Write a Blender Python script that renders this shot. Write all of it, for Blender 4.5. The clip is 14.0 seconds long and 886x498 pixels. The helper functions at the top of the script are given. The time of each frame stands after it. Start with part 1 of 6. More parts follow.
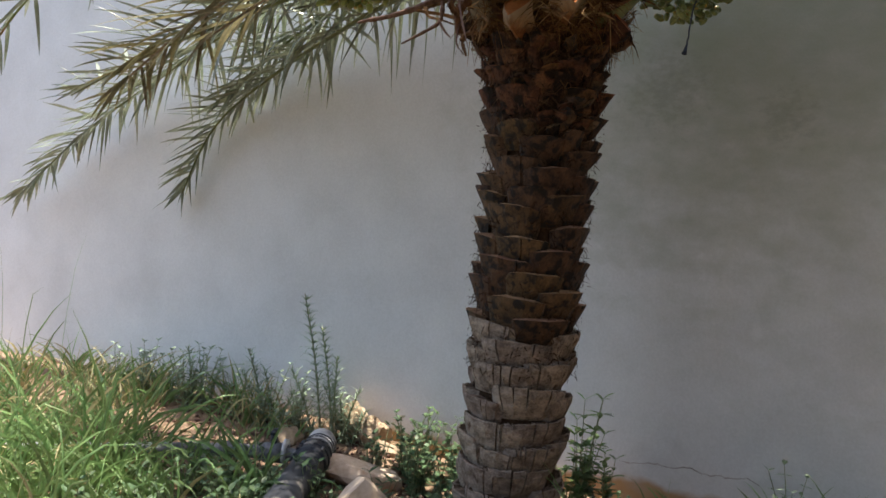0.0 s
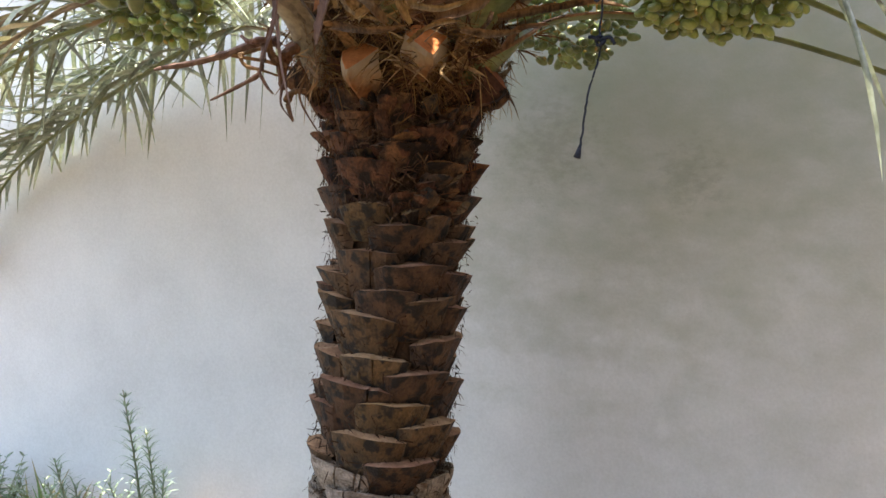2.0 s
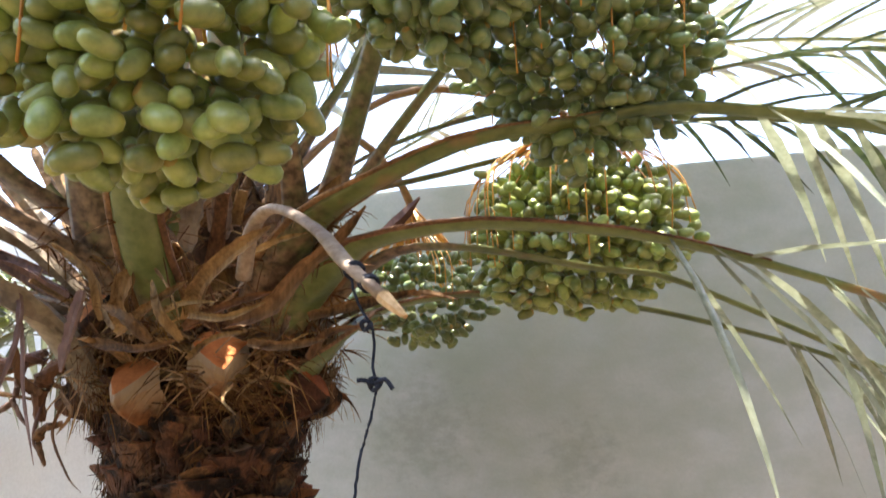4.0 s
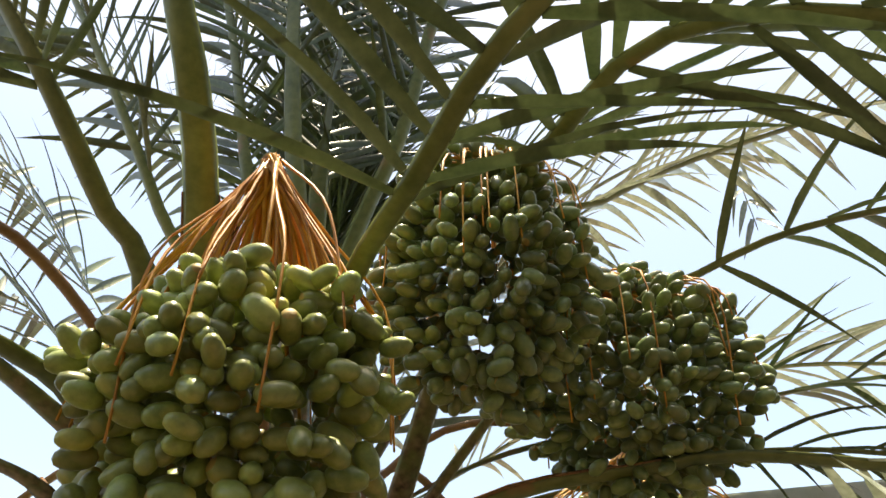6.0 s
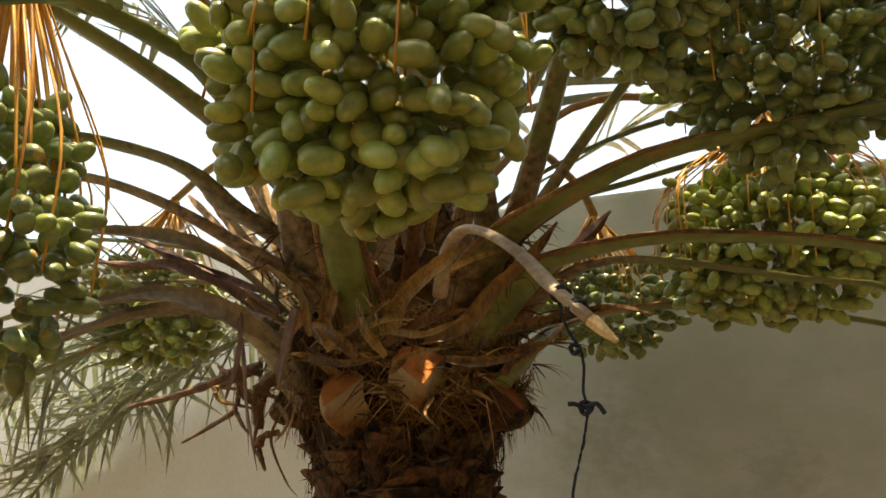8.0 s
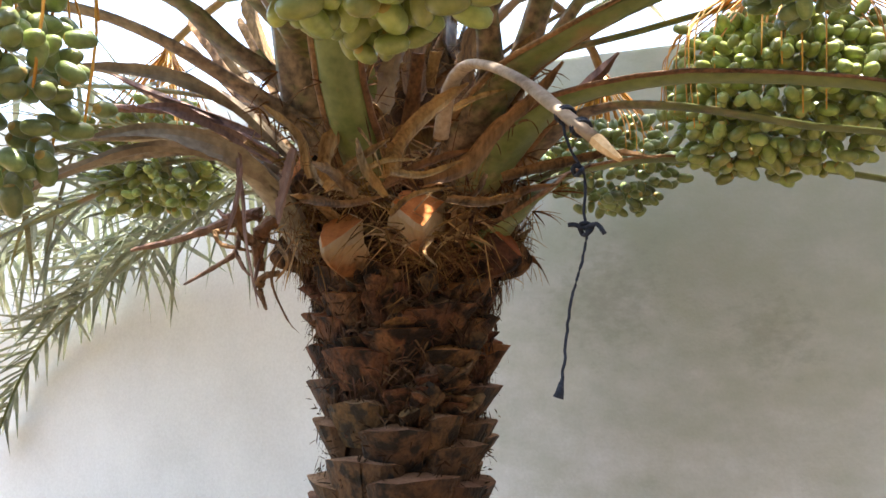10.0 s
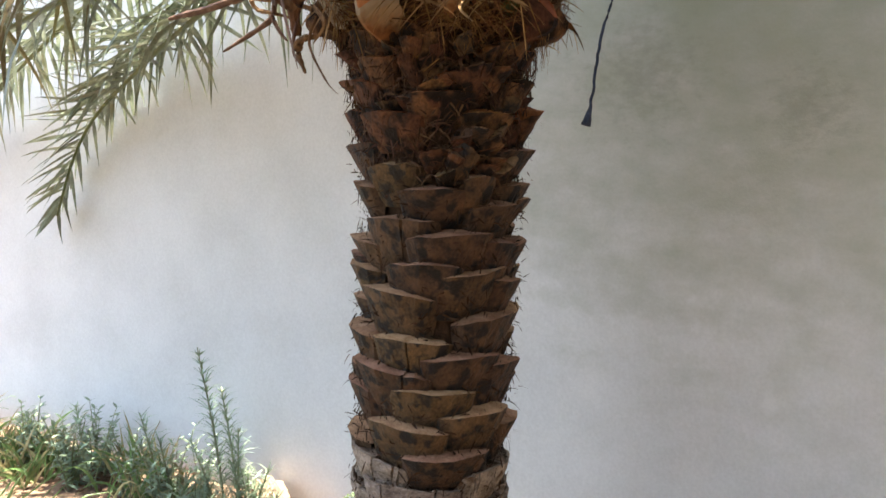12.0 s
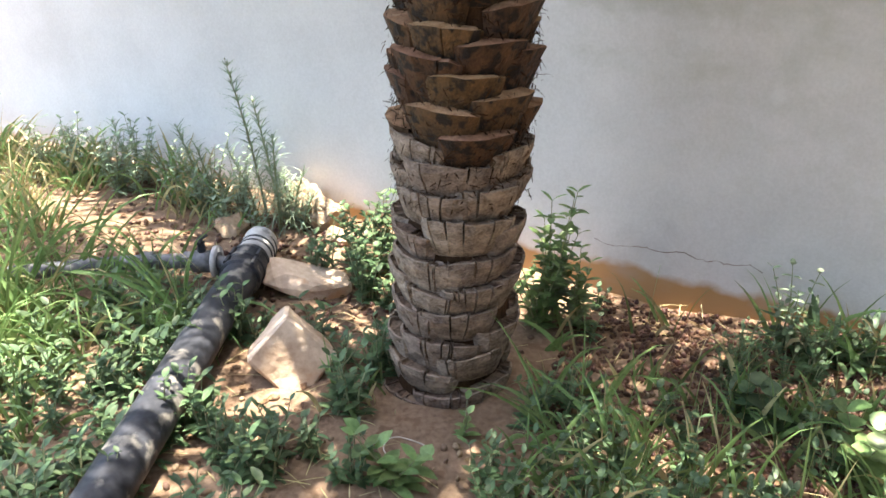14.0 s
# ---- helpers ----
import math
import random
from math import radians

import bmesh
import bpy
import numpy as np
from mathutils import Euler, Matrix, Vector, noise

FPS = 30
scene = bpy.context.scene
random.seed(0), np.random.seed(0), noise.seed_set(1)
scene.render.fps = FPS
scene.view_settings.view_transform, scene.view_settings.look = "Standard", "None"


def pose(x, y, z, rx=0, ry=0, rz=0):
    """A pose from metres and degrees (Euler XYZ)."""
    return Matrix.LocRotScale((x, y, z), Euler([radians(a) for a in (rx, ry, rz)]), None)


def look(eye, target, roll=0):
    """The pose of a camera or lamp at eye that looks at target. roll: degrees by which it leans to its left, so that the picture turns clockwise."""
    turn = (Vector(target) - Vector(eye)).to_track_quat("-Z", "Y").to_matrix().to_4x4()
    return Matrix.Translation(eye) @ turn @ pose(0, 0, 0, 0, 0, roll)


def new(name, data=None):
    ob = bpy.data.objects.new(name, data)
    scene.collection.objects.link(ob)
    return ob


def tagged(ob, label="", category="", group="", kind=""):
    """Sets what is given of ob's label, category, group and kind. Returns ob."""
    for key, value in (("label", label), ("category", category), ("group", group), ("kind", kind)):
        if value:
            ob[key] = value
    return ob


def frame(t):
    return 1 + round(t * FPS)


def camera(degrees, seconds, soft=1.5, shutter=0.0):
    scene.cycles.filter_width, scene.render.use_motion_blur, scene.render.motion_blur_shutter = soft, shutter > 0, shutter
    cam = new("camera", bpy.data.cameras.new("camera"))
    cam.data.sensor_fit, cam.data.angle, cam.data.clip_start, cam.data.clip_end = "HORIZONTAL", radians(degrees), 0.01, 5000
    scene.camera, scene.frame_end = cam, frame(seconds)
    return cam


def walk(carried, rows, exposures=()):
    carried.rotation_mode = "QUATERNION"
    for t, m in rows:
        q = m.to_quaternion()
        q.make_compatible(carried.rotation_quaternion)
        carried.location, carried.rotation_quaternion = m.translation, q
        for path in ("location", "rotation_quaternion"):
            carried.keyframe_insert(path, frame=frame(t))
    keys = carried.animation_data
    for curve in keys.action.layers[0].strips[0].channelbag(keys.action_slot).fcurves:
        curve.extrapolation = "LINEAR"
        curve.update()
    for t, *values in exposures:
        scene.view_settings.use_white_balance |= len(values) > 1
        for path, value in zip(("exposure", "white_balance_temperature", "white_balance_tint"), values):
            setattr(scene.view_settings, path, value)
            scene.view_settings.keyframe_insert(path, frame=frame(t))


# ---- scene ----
cam = camera(58.4, 14.0, 1.5, 0.2)
METRES, EYE, TILT, LEAN, TURN = 1.8, 1.0, 0.0, -5.5, 24.5
ROWS = [
    (0.0, 0.0, 0.0, 0.0, 0.0, 0.0, -0.0),
    (0.5, 0.032, 0.088, 0.0395, -0.1, 1.51, -0.46),
    (1.0, 0.0382, 0.1526, 0.044, 0.74, -0.61, -1.52),
    (1.5, 0.0773, 0.2955, 0.1119, -4.34, 1.98, 0.17),
    (2.0, 0.0909, 0.3203, 0.1611, -7.7, 0.05, 1.38),
    (2.5, 0.1418, 0.388, 0.1741, -5.53, -0.91, 3.73),
    (3.0, 0.228, 0.481, 0.2123, -5.24, 4.91, 2.11),
    (3.5, 0.247, 0.4924, 0.249, -5.64, 9.12, 2.43),
    (4.0, 0.2446, 0.4832, 0.2713, -12.54, 16.53, 6.28),
    (6.5, 0.2332, 0.4463, 0.3014, -7.16, 39.71, 5.31),
    (7.0, 0.2269, 0.4501, 0.2951, -3.44, 31.68, 4.5),
    (7.5, 0.2212, 0.4629, 0.2903, -1.4, 23.02, 4.32),
    (8.0, 0.2209, 0.4758, 0.285, -0.51, 17.77, 4.09),
    (10.5, 0.2188, 0.4947, 0.2401, -0.29, 6.14, 2.99),
    (11.0, 0.2311, 0.4926, 0.2269, 1.25, 2.03, 3.04),
    (11.5, 0.2371, 0.4855, 0.2158, 2.52, -2.24, 2.49),
    (12.0, 0.2167, 0.4634, 0.2077, 1.79, -5.19, 2.97),
    (12.5, 0.1927, 0.4362, 0.1976, 1.2, -9.51, 2.89),
    (13.0, 0.1874, 0.4111, 0.1872, 0.1, -14.04, 3.04),
    (13.5, 0.1841, 0.3913, 0.1773, 0.27, -20.4, 3.55),
    (14.0, 0.1811, 0.3768, 0.1681, 1.86, -24.16, 4.05),
]
EXPOSURES = [(0.0, 1.43, 6750, 10), (0.5, 1.75, 6800, 10), (1.0, 1.98, 6800, 10), (1.5, 2.2, 6800, 10), (2.0, 2.5, 6800, 10), (3.0, 2.9, 6900, 10), (3.5, 2.95, 6650, 11), (4.2, 2.68, 6650, 13), (6.3, 1.15, 8300, 7), (6.8, 0.75, 8600, 7), (7.1, 0.7, 9600, 7), (7.45, 1.0, 17000, 11), (7.8, 1.42, 13000, 6), (8.2, 2.0, 9600, 5), (10.3, 2.8, 6950, 11), (11.0, 2.92, 6950, 10.5), (11.8, 2.6, 6900, 10), (12.3, 2.6, 6900, 9.5), (13.3, 2.77, 6900, 9.5), (14.0, 2.68, 6900, 9.5)]
walk(cam, [(t, pose(0, 0, EYE, TILT, LEAN, TURN) @ pose(METRES * x, METRES * y, METRES * z, 90 + pitch, roll, yaw)) for t, x, y, z, yaw, pitch, roll in ROWS], EXPOSURES)


# ---- light ----
SUN = Vector((-0.012, 0.0, 1.0)).normalized()
world = bpy.data.worlds.new("sky")
scene.world = world
world.use_nodes = True
wn = world.node_tree.nodes
sky = wn.new("ShaderNodeTexSky")
sky.sky_type = "NISHITA"
sky.sun_disc = False
sky.sun_elevation = math.asin(SUN.z)
sky.sun_rotation = math.atan2(SUN.x, SUN.y)
sky.dust_density = 2.2
wn["Background"].inputs["Strength"].default_value = 0.15
world.node_tree.links.new(sky.outputs[0], wn["Background"].inputs["Color"])
sun_data = bpy.data.lights.new("sun", "SUN")
sun_data.energy, sun_data.angle, sun_data.color = 4.7, radians(0.53), (1.0, 0.95, 0.87)
sun = new("sun", sun_data)
sun.matrix_world = look(SUN * 20, (0, 0, 0))


# ---- materials ----
def material(name, low, high, scale=8.0, rough=0.7, bump=0.3, fine=60.0, stretch=(1, 1, 1), spread=0.0, spec=0.4, transmit=0.0, spots=None, bump_dist=0.004):
    """Two noise scales between two colours, fine relief, an object-to-object spread, and optional spots (colour, scale, amount)."""
    m = bpy.data.materials.new(name)
    m.use_nodes = True
    n, l = m.node_tree.nodes, m.node_tree.links
    b = n["Principled BSDF"]
    co = n.new("ShaderNodeTexCoord")
    mp = n.new("ShaderNodeMapping")
    mp.inputs["Scale"].default_value = stretch
    geo = n.new("ShaderNodeNewGeometry")
    l.new(geo.outputs["Position"], mp.inputs["Vector"])
    a = n.new("ShaderNodeTexNoise")
    a.inputs["Scale"].default_value, a.inputs["Detail"].default_value = scale, 6
    f = n.new("ShaderNodeTexNoise")
    f.inputs["Scale"].default_value, f.inputs["Detail"].default_value = fine, 4
    for t in (a, f):
        l.new(mp.outputs[0], t.inputs["Vector"])
    mix = n.new("ShaderNodeMix")
    mix.data_type = "FLOAT"
    mix.inputs[0].default_value = 0.4
    l.new(a.outputs["Fac"], mix.inputs[2])
    l.new(f.outputs["Fac"], mix.inputs[3])
    ramp = n.new("ShaderNodeValToRGB")
    ramp.color_ramp.elements[0].position, ramp.color_ramp.elements[1].position = 0.34, 0.66
    ramp.color_ramp.elements[0].color, ramp.color_ramp.elements[1].color = (*low, 1), (*high, 1)
    l.new(mix.outputs[0], ramp.inputs[0])
    colour = ramp.outputs[0]
    if spots:
        s = n.new("ShaderNodeTexNoise")
        s.inputs["Scale"].default_value, s.inputs["Detail"].default_value = spots[1], 5
        l.new(geo.outputs["Position"], s.inputs["Vector"])
        r = n.new("ShaderNodeValToRGB")
        r.color_ramp.elements[0].position, r.color_ramp.elements[1].position = 1 - spots[2], min(1.0, 1 - spots[2] + 0.1)
        l.new(s.outputs["Fac"], r.inputs[0])
        mx = n.new("ShaderNodeMix")
        mx.data_type = "RGBA"
        l.new(r.outputs[0], mx.inputs[0])
        l.new(colour, mx.inputs[6])
        mx.inputs[7].default_value = (*spots[0], 1)
        colour = mx.outputs[2]
    if spread:
        oi = n.new("ShaderNodeObjectInfo")
        add = n.new("ShaderNodeMath")
        add.operation = "ADD"
        l.new(oi.outputs["Random"], add.inputs[0])
        l.new(geo.outputs["Random Per Island"], add.inputs[1])
        fr = n.new("ShaderNodeMath")
        fr.operation = "FRACT"
        l.new(add.outputs[0], fr.inputs[0])
        vr = n.new("ShaderNodeMapRange")
        vr.inputs[3].default_value, vr.inputs[4].default_value = 1 - spread, 1 + spread
        l.new(fr.outputs[0], vr.inputs[0])
        hr = n.new("ShaderNodeMapRange")
        hr.inputs[3].default_value, hr.inputs[4].default_value = 0.5 - spread * 0.05, 0.5 + spread * 0.05
        l.new(fr.outputs[0], hr.inputs[0])
        hs = n.new("ShaderNodeHueSaturation")
        l.new(hr.outputs[0], hs.inputs["Hue"])
        l.new(vr.outputs[0], hs.inputs["Value"])
        l.new(colour, hs.inputs["Color"])
        colour = hs.outputs[0]
    l.new(colour, b.inputs["Base Color"])
    b.inputs["Roughness"].default_value = rough
    b.inputs["Specular IOR Level"].default_value = spec
    if bump:
        bp = n.new("ShaderNodeBump")
        bp.inputs["Strength"].default_value, bp.inputs["Distance"].default_value = bump, bump_dist
        l.new(mix.outputs[0], bp.inputs["Height"])
        l.new(bp.outputs[0], b.inputs["Normal"])
    if transmit:
        tr = n.new("ShaderNodeBsdfTranslucent")
        l.new(colour, tr.inputs["Color"])
        ms = n.new("ShaderNodeMixShader")
        ms.inputs[0].default_value = transmit
        l.new(b.outputs[0], ms.inputs[1])
        l.new(tr.outputs[0], ms.inputs[2])
        l.new(ms.outputs[0], n["Material Output"].inputs["Surface"])
    return m


BOOT_FACE = material("boot face brown", (0.022, 0.012, 0.006), (0.135, 0.070, 0.032), 24, 0.75, 1.0, 150, (1, 1, 0.7), 0.25, 0.4, spots=((0.012, 0.009, 0.007), 30, 0.50), bump_dist=0.011)
BOOT_RED = material("boot face rust", (0.030, 0.014, 0.008), (0.18, 0.078, 0.035), 26, 0.8, 1.0, 150, (1, 1, 0.7), 0.3, 0.3, spots=((0.012, 0.006, 0.004), 17, 0.52), bump_dist=0.011)
BOOT_GREY = material("boot face weathered", (0.075, 0.055, 0.043), (0.38, 0.30, 0.24), 22, 0.95, 1.0, 130, (1, 1, 1.5), 0.2, 0.15, spots=((0.09, 0.052, 0.034), 26, 0.38), bump_dist=0.012)
CUT = material("boot cut", (0.19, 0.095, 0.05), (0.44, 0.26, 0.15), 30, 0.85, 0.5, 160, (1, 1, 1), 0.25, 0.2)
CUT_RED = material("fresh cut", (0.26, 0.07, 0.018), (0.44, 0.135, 0.038), 35, 0.8, 0.5, 160, (1, 1, 1), 0.15, 0.2)
CUT_RUST = material("old rusty cut", (0.17, 0.056, 0.018), (0.37, 0.145, 0.055), 35, 0.85, 0.5, 160, (1, 1, 1), 0.25, 0.2)
CUT_GREY = material("weathered cut", (0.15, 0.11, 0.08), (0.31, 0.24, 0.185), 30, 0.9, 0.5, 150, (1, 1, 1), 0.15, 0.2)
TOP_DIRT = material("dirt on weathered cut", (0.06, 0.040, 0.028), (0.20, 0.14, 0.10), 30, 0.95, 0.9, 120, (1, 1, 1), 0.15, 0.1)
CORE = material("trunk core", (0.018, 0.010, 0.006), (0.08, 0.045, 0.025), 25, 0.95, 0.9, 120, (1, 1, 0.4), 0, 0.1)
FIBRE = material("palm fibre", (0.042, 0.020, 0.009), (0.23, 0.115, 0.042), 40, 0.9, 0.4, 150, (1, 1, 1), 0.4, 0.2)
FLUFF = material("matted fibre", (0.035, 0.018, 0.011), (0.13, 0.066, 0.038), 40, 0.9, 0.4, 150, (1, 1, 1), 0.4, 0.2)
SHEATH = material("dry sheath", (0.042, 0.021, 0.011), (0.33, 0.18, 0.082), 20, 0.8, 0.9, 140, (1, 1, 0.25), 0.3, 0.3)
PALE = material("pale sheath", (0.10, 0.052, 0.02), (0.48, 0.30, 0.135), 20, 0.75, 0.8, 140, (1, 1, 0.25), 0.2, 0.3)
WITHERED = material("withered strip", (0.06, 0.03, 0.021), (0.23, 0.13, 0.095), 14, 0.7, 0.4, 90, (1, 1, 0.5), 0.2, 0.3)
MAUVE = material("papery dry strip", (0.16, 0.10, 0.085), (0.40, 0.28, 0.25), 14, 0.7, 0.4, 90, (1, 1, 0.5), 0.2, 0.3)
PETIOLE = material("green petiole", (0.075, 0.10, 0.024), (0.185, 0.205, 0.066), 9, 0.42, 0.25, 60, (1, 1, 1), 0.15, 0.5, spots=((0.25, 0.14, 0.06), 7, 0.36))
PETIOLE_OLD = material("old petiole", (0.11, 0.08, 0.052), (0.35, 0.285, 0.20), 9, 0.6, 0.4, 70, (1, 1, 1), 0.15, 0.4, spots=((0.12, 0.06, 0.035), 7, 0.38))
# Inner leaflets, greener; shade is painted in here, sunlight into the next colour.
LEAFLET = material("palm leaflet", (0.032, 0.05, 0.015), (0.095, 0.122, 0.047), 12, 0.42, 0.15, 90, (1, 1, 1), 0.35, 0.5, transmit=0.10)
LEAFLET_LIT = material("grey-green leaflet, sunlight painted in", (0.12, 0.145, 0.085), (0.34, 0.365, 0.26), 12, 0.30, 0.15, 90, (1, 1, 1), 0.35, 0.9, transmit=0.16)
LEAFLET_OLD = material("dry palm leaflet", (0.13, 0.12, 0.05), (0.32, 0.27, 0.15), 12, 0.5, 0.2, 90, (1, 1, 1), 0.35, 0.4, transmit=0.2)


def stub_rind():
    """Rind of a fresh-cut stub: cream under the cut, streaked with dark fibre, rust-brown towards its foot."""
    m = material("stub rind", (0.06, 0.022, 0.009), (0.27, 0.105, 0.04), 22, 0.75, 0.6, 90, (1, 1, 0.35), 0.15, 0.3, spots=((0.05, 0.025, 0.014), 20, 0.36))
    n, l = m.node_tree.nodes, m.node_tree.links
    b = n["Principled BSDF"]
    before = b.inputs["Base Color"].links[0].from_socket
    co = n.new("ShaderNodeTexCoord")
    sep = n.new("ShaderNodeSeparateXYZ")
    l.new(co.outputs["Object"], sep.inputs[0])
    streak = n.new("ShaderNodeMapping")
    streak.inputs["Scale"].default_value = (1, 1, 0.25)
    l.new(co.outputs["Object"], streak.inputs["Vector"])
    wob = n.new("ShaderNodeTexNoise")
    wob.inputs["Scale"].default_value, wob.inputs["Detail"].default_value = 45, 5
    l.new(streak.outputs[0], wob.inputs["Vector"])
    add = n.new("ShaderNodeMath")
    add.operation = "MULTIPLY_ADD"
    add.inputs[1].default_value = 0.09
    l.new(wob.outputs["Fac"], add.inputs[0])
    l.new(sep.outputs["Z"], add.inputs[2])
    r = n.new("ShaderNodeMapRange")
    r.inputs[1].default_value, r.inputs[2].default_value, r.inputs[4].default_value = -0.022, 0.034, 0.85
    l.new(add.outputs[0], r.inputs[0])
    mx = n.new("ShaderNodeMix")
    mx.data_type = "RGBA"
    l.new(r.outputs[0], mx.inputs[0])
    l.new(before, mx.inputs[6])
    mx.inputs[7].default_value = (0.37, 0.275, 0.165, 1)
    l.new(mx.outputs[2], b.inputs["Base Color"])
    return m


STUB_SIDE = stub_rind()


def ageing(mat):
    """Old brown tissue creeps up the petiole from its root, with a ragged limit."""
    n, l = mat.node_tree.nodes, mat.node_tree.links
    b = n["Principled BSDF"]
    before = b.inputs["Base Color"].links[0].from_socket
    at = n.new("ShaderNodeAttribute")
    at.attribute_name = "age"
    geo = n.new("ShaderNodeNewGeometry")
    nz = n.new("ShaderNodeTexNoise")
    nz.inputs["Scale"].default_value, nz.inputs["Detail"].default_value = 26, 6
    l.new(geo.outputs["Position"], nz.inputs["Vector"])
    add = n.new("ShaderNodeMath")
    add.operation = "ADD"
    l.new(at.outputs["Fac"], add.inputs[0])
    l.new(nz.outputs["Fac"], add.inputs[1])
    rng = n.new("ShaderNodeMapRange")
    rng.inputs[1].default_value, rng.inputs[2].default_value = 0.85, 1.2
    l.new(add.outputs[0], rng.inputs[0])
    tone = n.new("ShaderNodeValToRGB")
    tone.color_ramp.elements[0].position, tone.color_ramp.elements[1].position = 0.35, 0.68
    tone.color_ramp.elements[0].color, tone.color_ramp.elements[1].color = (0.055, 0.033, 0.02, 1), (0.27, 0.18, 0.11, 1)
    fine = n.new("ShaderNodeTexNoise")
    fine.inputs["Scale"].default_value, fine.inputs["Detail"].default_value = 60, 5
    l.new(geo.outputs["Position"], fine.inputs["Vector"])
    l.new(fine.outputs["Fac"], tone.inputs[0])
    mx = n.new("ShaderNodeMix")
    mx.data_type = "RGBA"
    l.new(rng.outputs[0], mx.inputs[0])
    l.new(before, mx.inputs[6])
    l.new(tone.outputs[0], mx.inputs[7])
    l.new(mx.outputs[2], b.inputs["Base Color"])


ageing(PETIOLE)
ageing(PETIOLE_OLD)
STRAND = material("date strand", (0.44, 0.17, 0.022), (0.70, 0.35, 0.06), 20, 0.45, 0.2, 90, (1, 1, 1), 0.15, 0.5)
DATE = material("unripe date skin", (0.145, 0.185, 0.040), (0.325, 0.365, 0.10), 14, 0.34, 0.08, 120, (1, 1, 1), 0.32, 0.65, spots=((0.46, 0.42, 0.11), 10, 0.40))
# Greener dates; part of the darkness is shade painted into the skin colour.
DATE_GREEN = material("greener date skin, shade painted in", (0.10, 0.14, 0.042), (0.25, 0.295, 0.10), 14, 0.34, 0.08, 120, (1, 1, 1), 0.3, 0.65)
CALYX = material("date calyx", (0.30, 0.20, 0.05), (0.45, 0.33, 0.10), 60, 0.6, 0.2, 120, (1, 1, 1), 0.1, 0.4)
STALK_BROWN = material("fruit stalk", (0.20, 0.11, 0.05), (0.36, 0.22, 0.11), 12, 0.5, 0.3, 80, (1, 1, 1), 0.1, 0.4)
STICK = material("cut dry stalk", (0.26, 0.19, 0.13), (0.48, 0.39, 0.29), 30, 0.65, 0.4, 120, (1, 1, 1), 0.1, 0.3)
STICK_END = material("split stalk wood", (0.48, 0.30, 0.14), (0.70, 0.50, 0.28), 40, 0.8, 0.5, 160, (1, 1, 1), 0.1, 0.3)
CORD = material("navy cord", (0.010, 0.013, 0.022), (0.04, 0.047, 0.068), 120, 0.85, 0.6, 300, (1, 1, 1), 0, 0.2)
PIPE = material("black plastic pipe", (0.010, 0.011, 0.015), (0.045, 0.048, 0.058), 11, 0.55, 0.5, 60, (1, 1, 1), 0, 0.35, spots=((0.21, 0.195, 0.17), 15, 0.44))
PIPE_WORN = material("worn grey-black pipe", (0.05, 0.053, 0.06), (0.19, 0.195, 0.205), 16, 0.5, 0.4, 60, (1, 1, 1), 0, 0.4, spots=((0.34, 0.31, 0.27), 21, 0.38))
PIPE_GREY = material("grey pipe socket", (0.30, 0.30, 0.30), (0.55, 0.54, 0.52), 9, 0.5, 0.3, 60, (1, 1, 1), 0, 0.4, spots=((0.08, 0.08, 0.085), 13, 0.40))
ROCK = material("limestone rock", (0.42, 0.30, 0.21), (0.68, 0.55, 0.42), 9, 0.9, 0.7, 50, (1, 1, 1), 0.08, 0.2, spots=((0.52, 0.29, 0.15), 6, 0.42), bump_dist=0.01)
OCHRE = material("ochre stone", (0.24, 0.165, 0.105), (0.48, 0.37, 0.26), 12, 0.95, 0.9, 60, (1, 1, 1), 0.1, 0.2, bump_dist=0.012)
PEBBLE = material("pebble", (0.13, 0.085, 0.055), (0.29, 0.205, 0.145), 20, 0.9, 0.4, 90, (1, 1, 1), 0.4, 0.2)
FALLEN = material("fallen dry date", (0.045, 0.022, 0.014), (0.14, 0.062, 0.038), 30, 0.55, 0.4, 90, (1, 1, 1), 0.4, 0.4)
DRYLEAF = material("dry fallen leaf", (0.06, 0.033, 0.019), (0.20, 0.125, 0.072), 30, 0.85, 0.4, 120, (1, 1, 1), 0.4, 0.2, transmit=0.15)
GRASS = material("grass blade", (0.10, 0.18, 0.055), (0.26, 0.37, 0.14), 12, 0.45, 0.1, 80, (1, 1, 1), 0.35, 0.45, transmit=0.35)
STRAW = material("straw blade", (0.30, 0.26, 0.12), (0.55, 0.48, 0.27), 12, 0.7, 0.1, 80, (1, 1, 1), 0.3, 0.3, transmit=0.25)
WEED = material("weed leaf", (0.045, 0.085, 0.04), (0.125, 0.195, 0.085), 16, 0.5, 0.15, 90, (1, 1, 1), 0.3, 0.4, transmit=0.3)
# Fresh green weeds, paler than WEED because sunlight is painted into the colour.
WEED_FRESH_LIT = material("fresh weed leaf, sunlight painted in", (0.10, 0.175, 0.06), (0.23, 0.34, 0.13), 16, 0.4, 0.15, 90, (1, 1, 1), 0.3, 0.5, transmit=0.35)
WEED_PALE = material("grey green weed", (0.15, 0.205, 0.13), (0.33, 0.41, 0.28), 16, 0.6, 0.15, 90, (1, 1, 1), 0.3, 0.3, transmit=0.25)
STEM = material("weed stem", (0.14, 0.17, 0.085), (0.29, 0.30, 0.17), 30, 0.6, 0.2, 90, (1, 1, 1), 0.2, 0.3)
WIRE = material("pale wire", (0.45, 0.40, 0.33), (0.65, 0.6, 0.52), 30, 0.5, 0.1, 90)
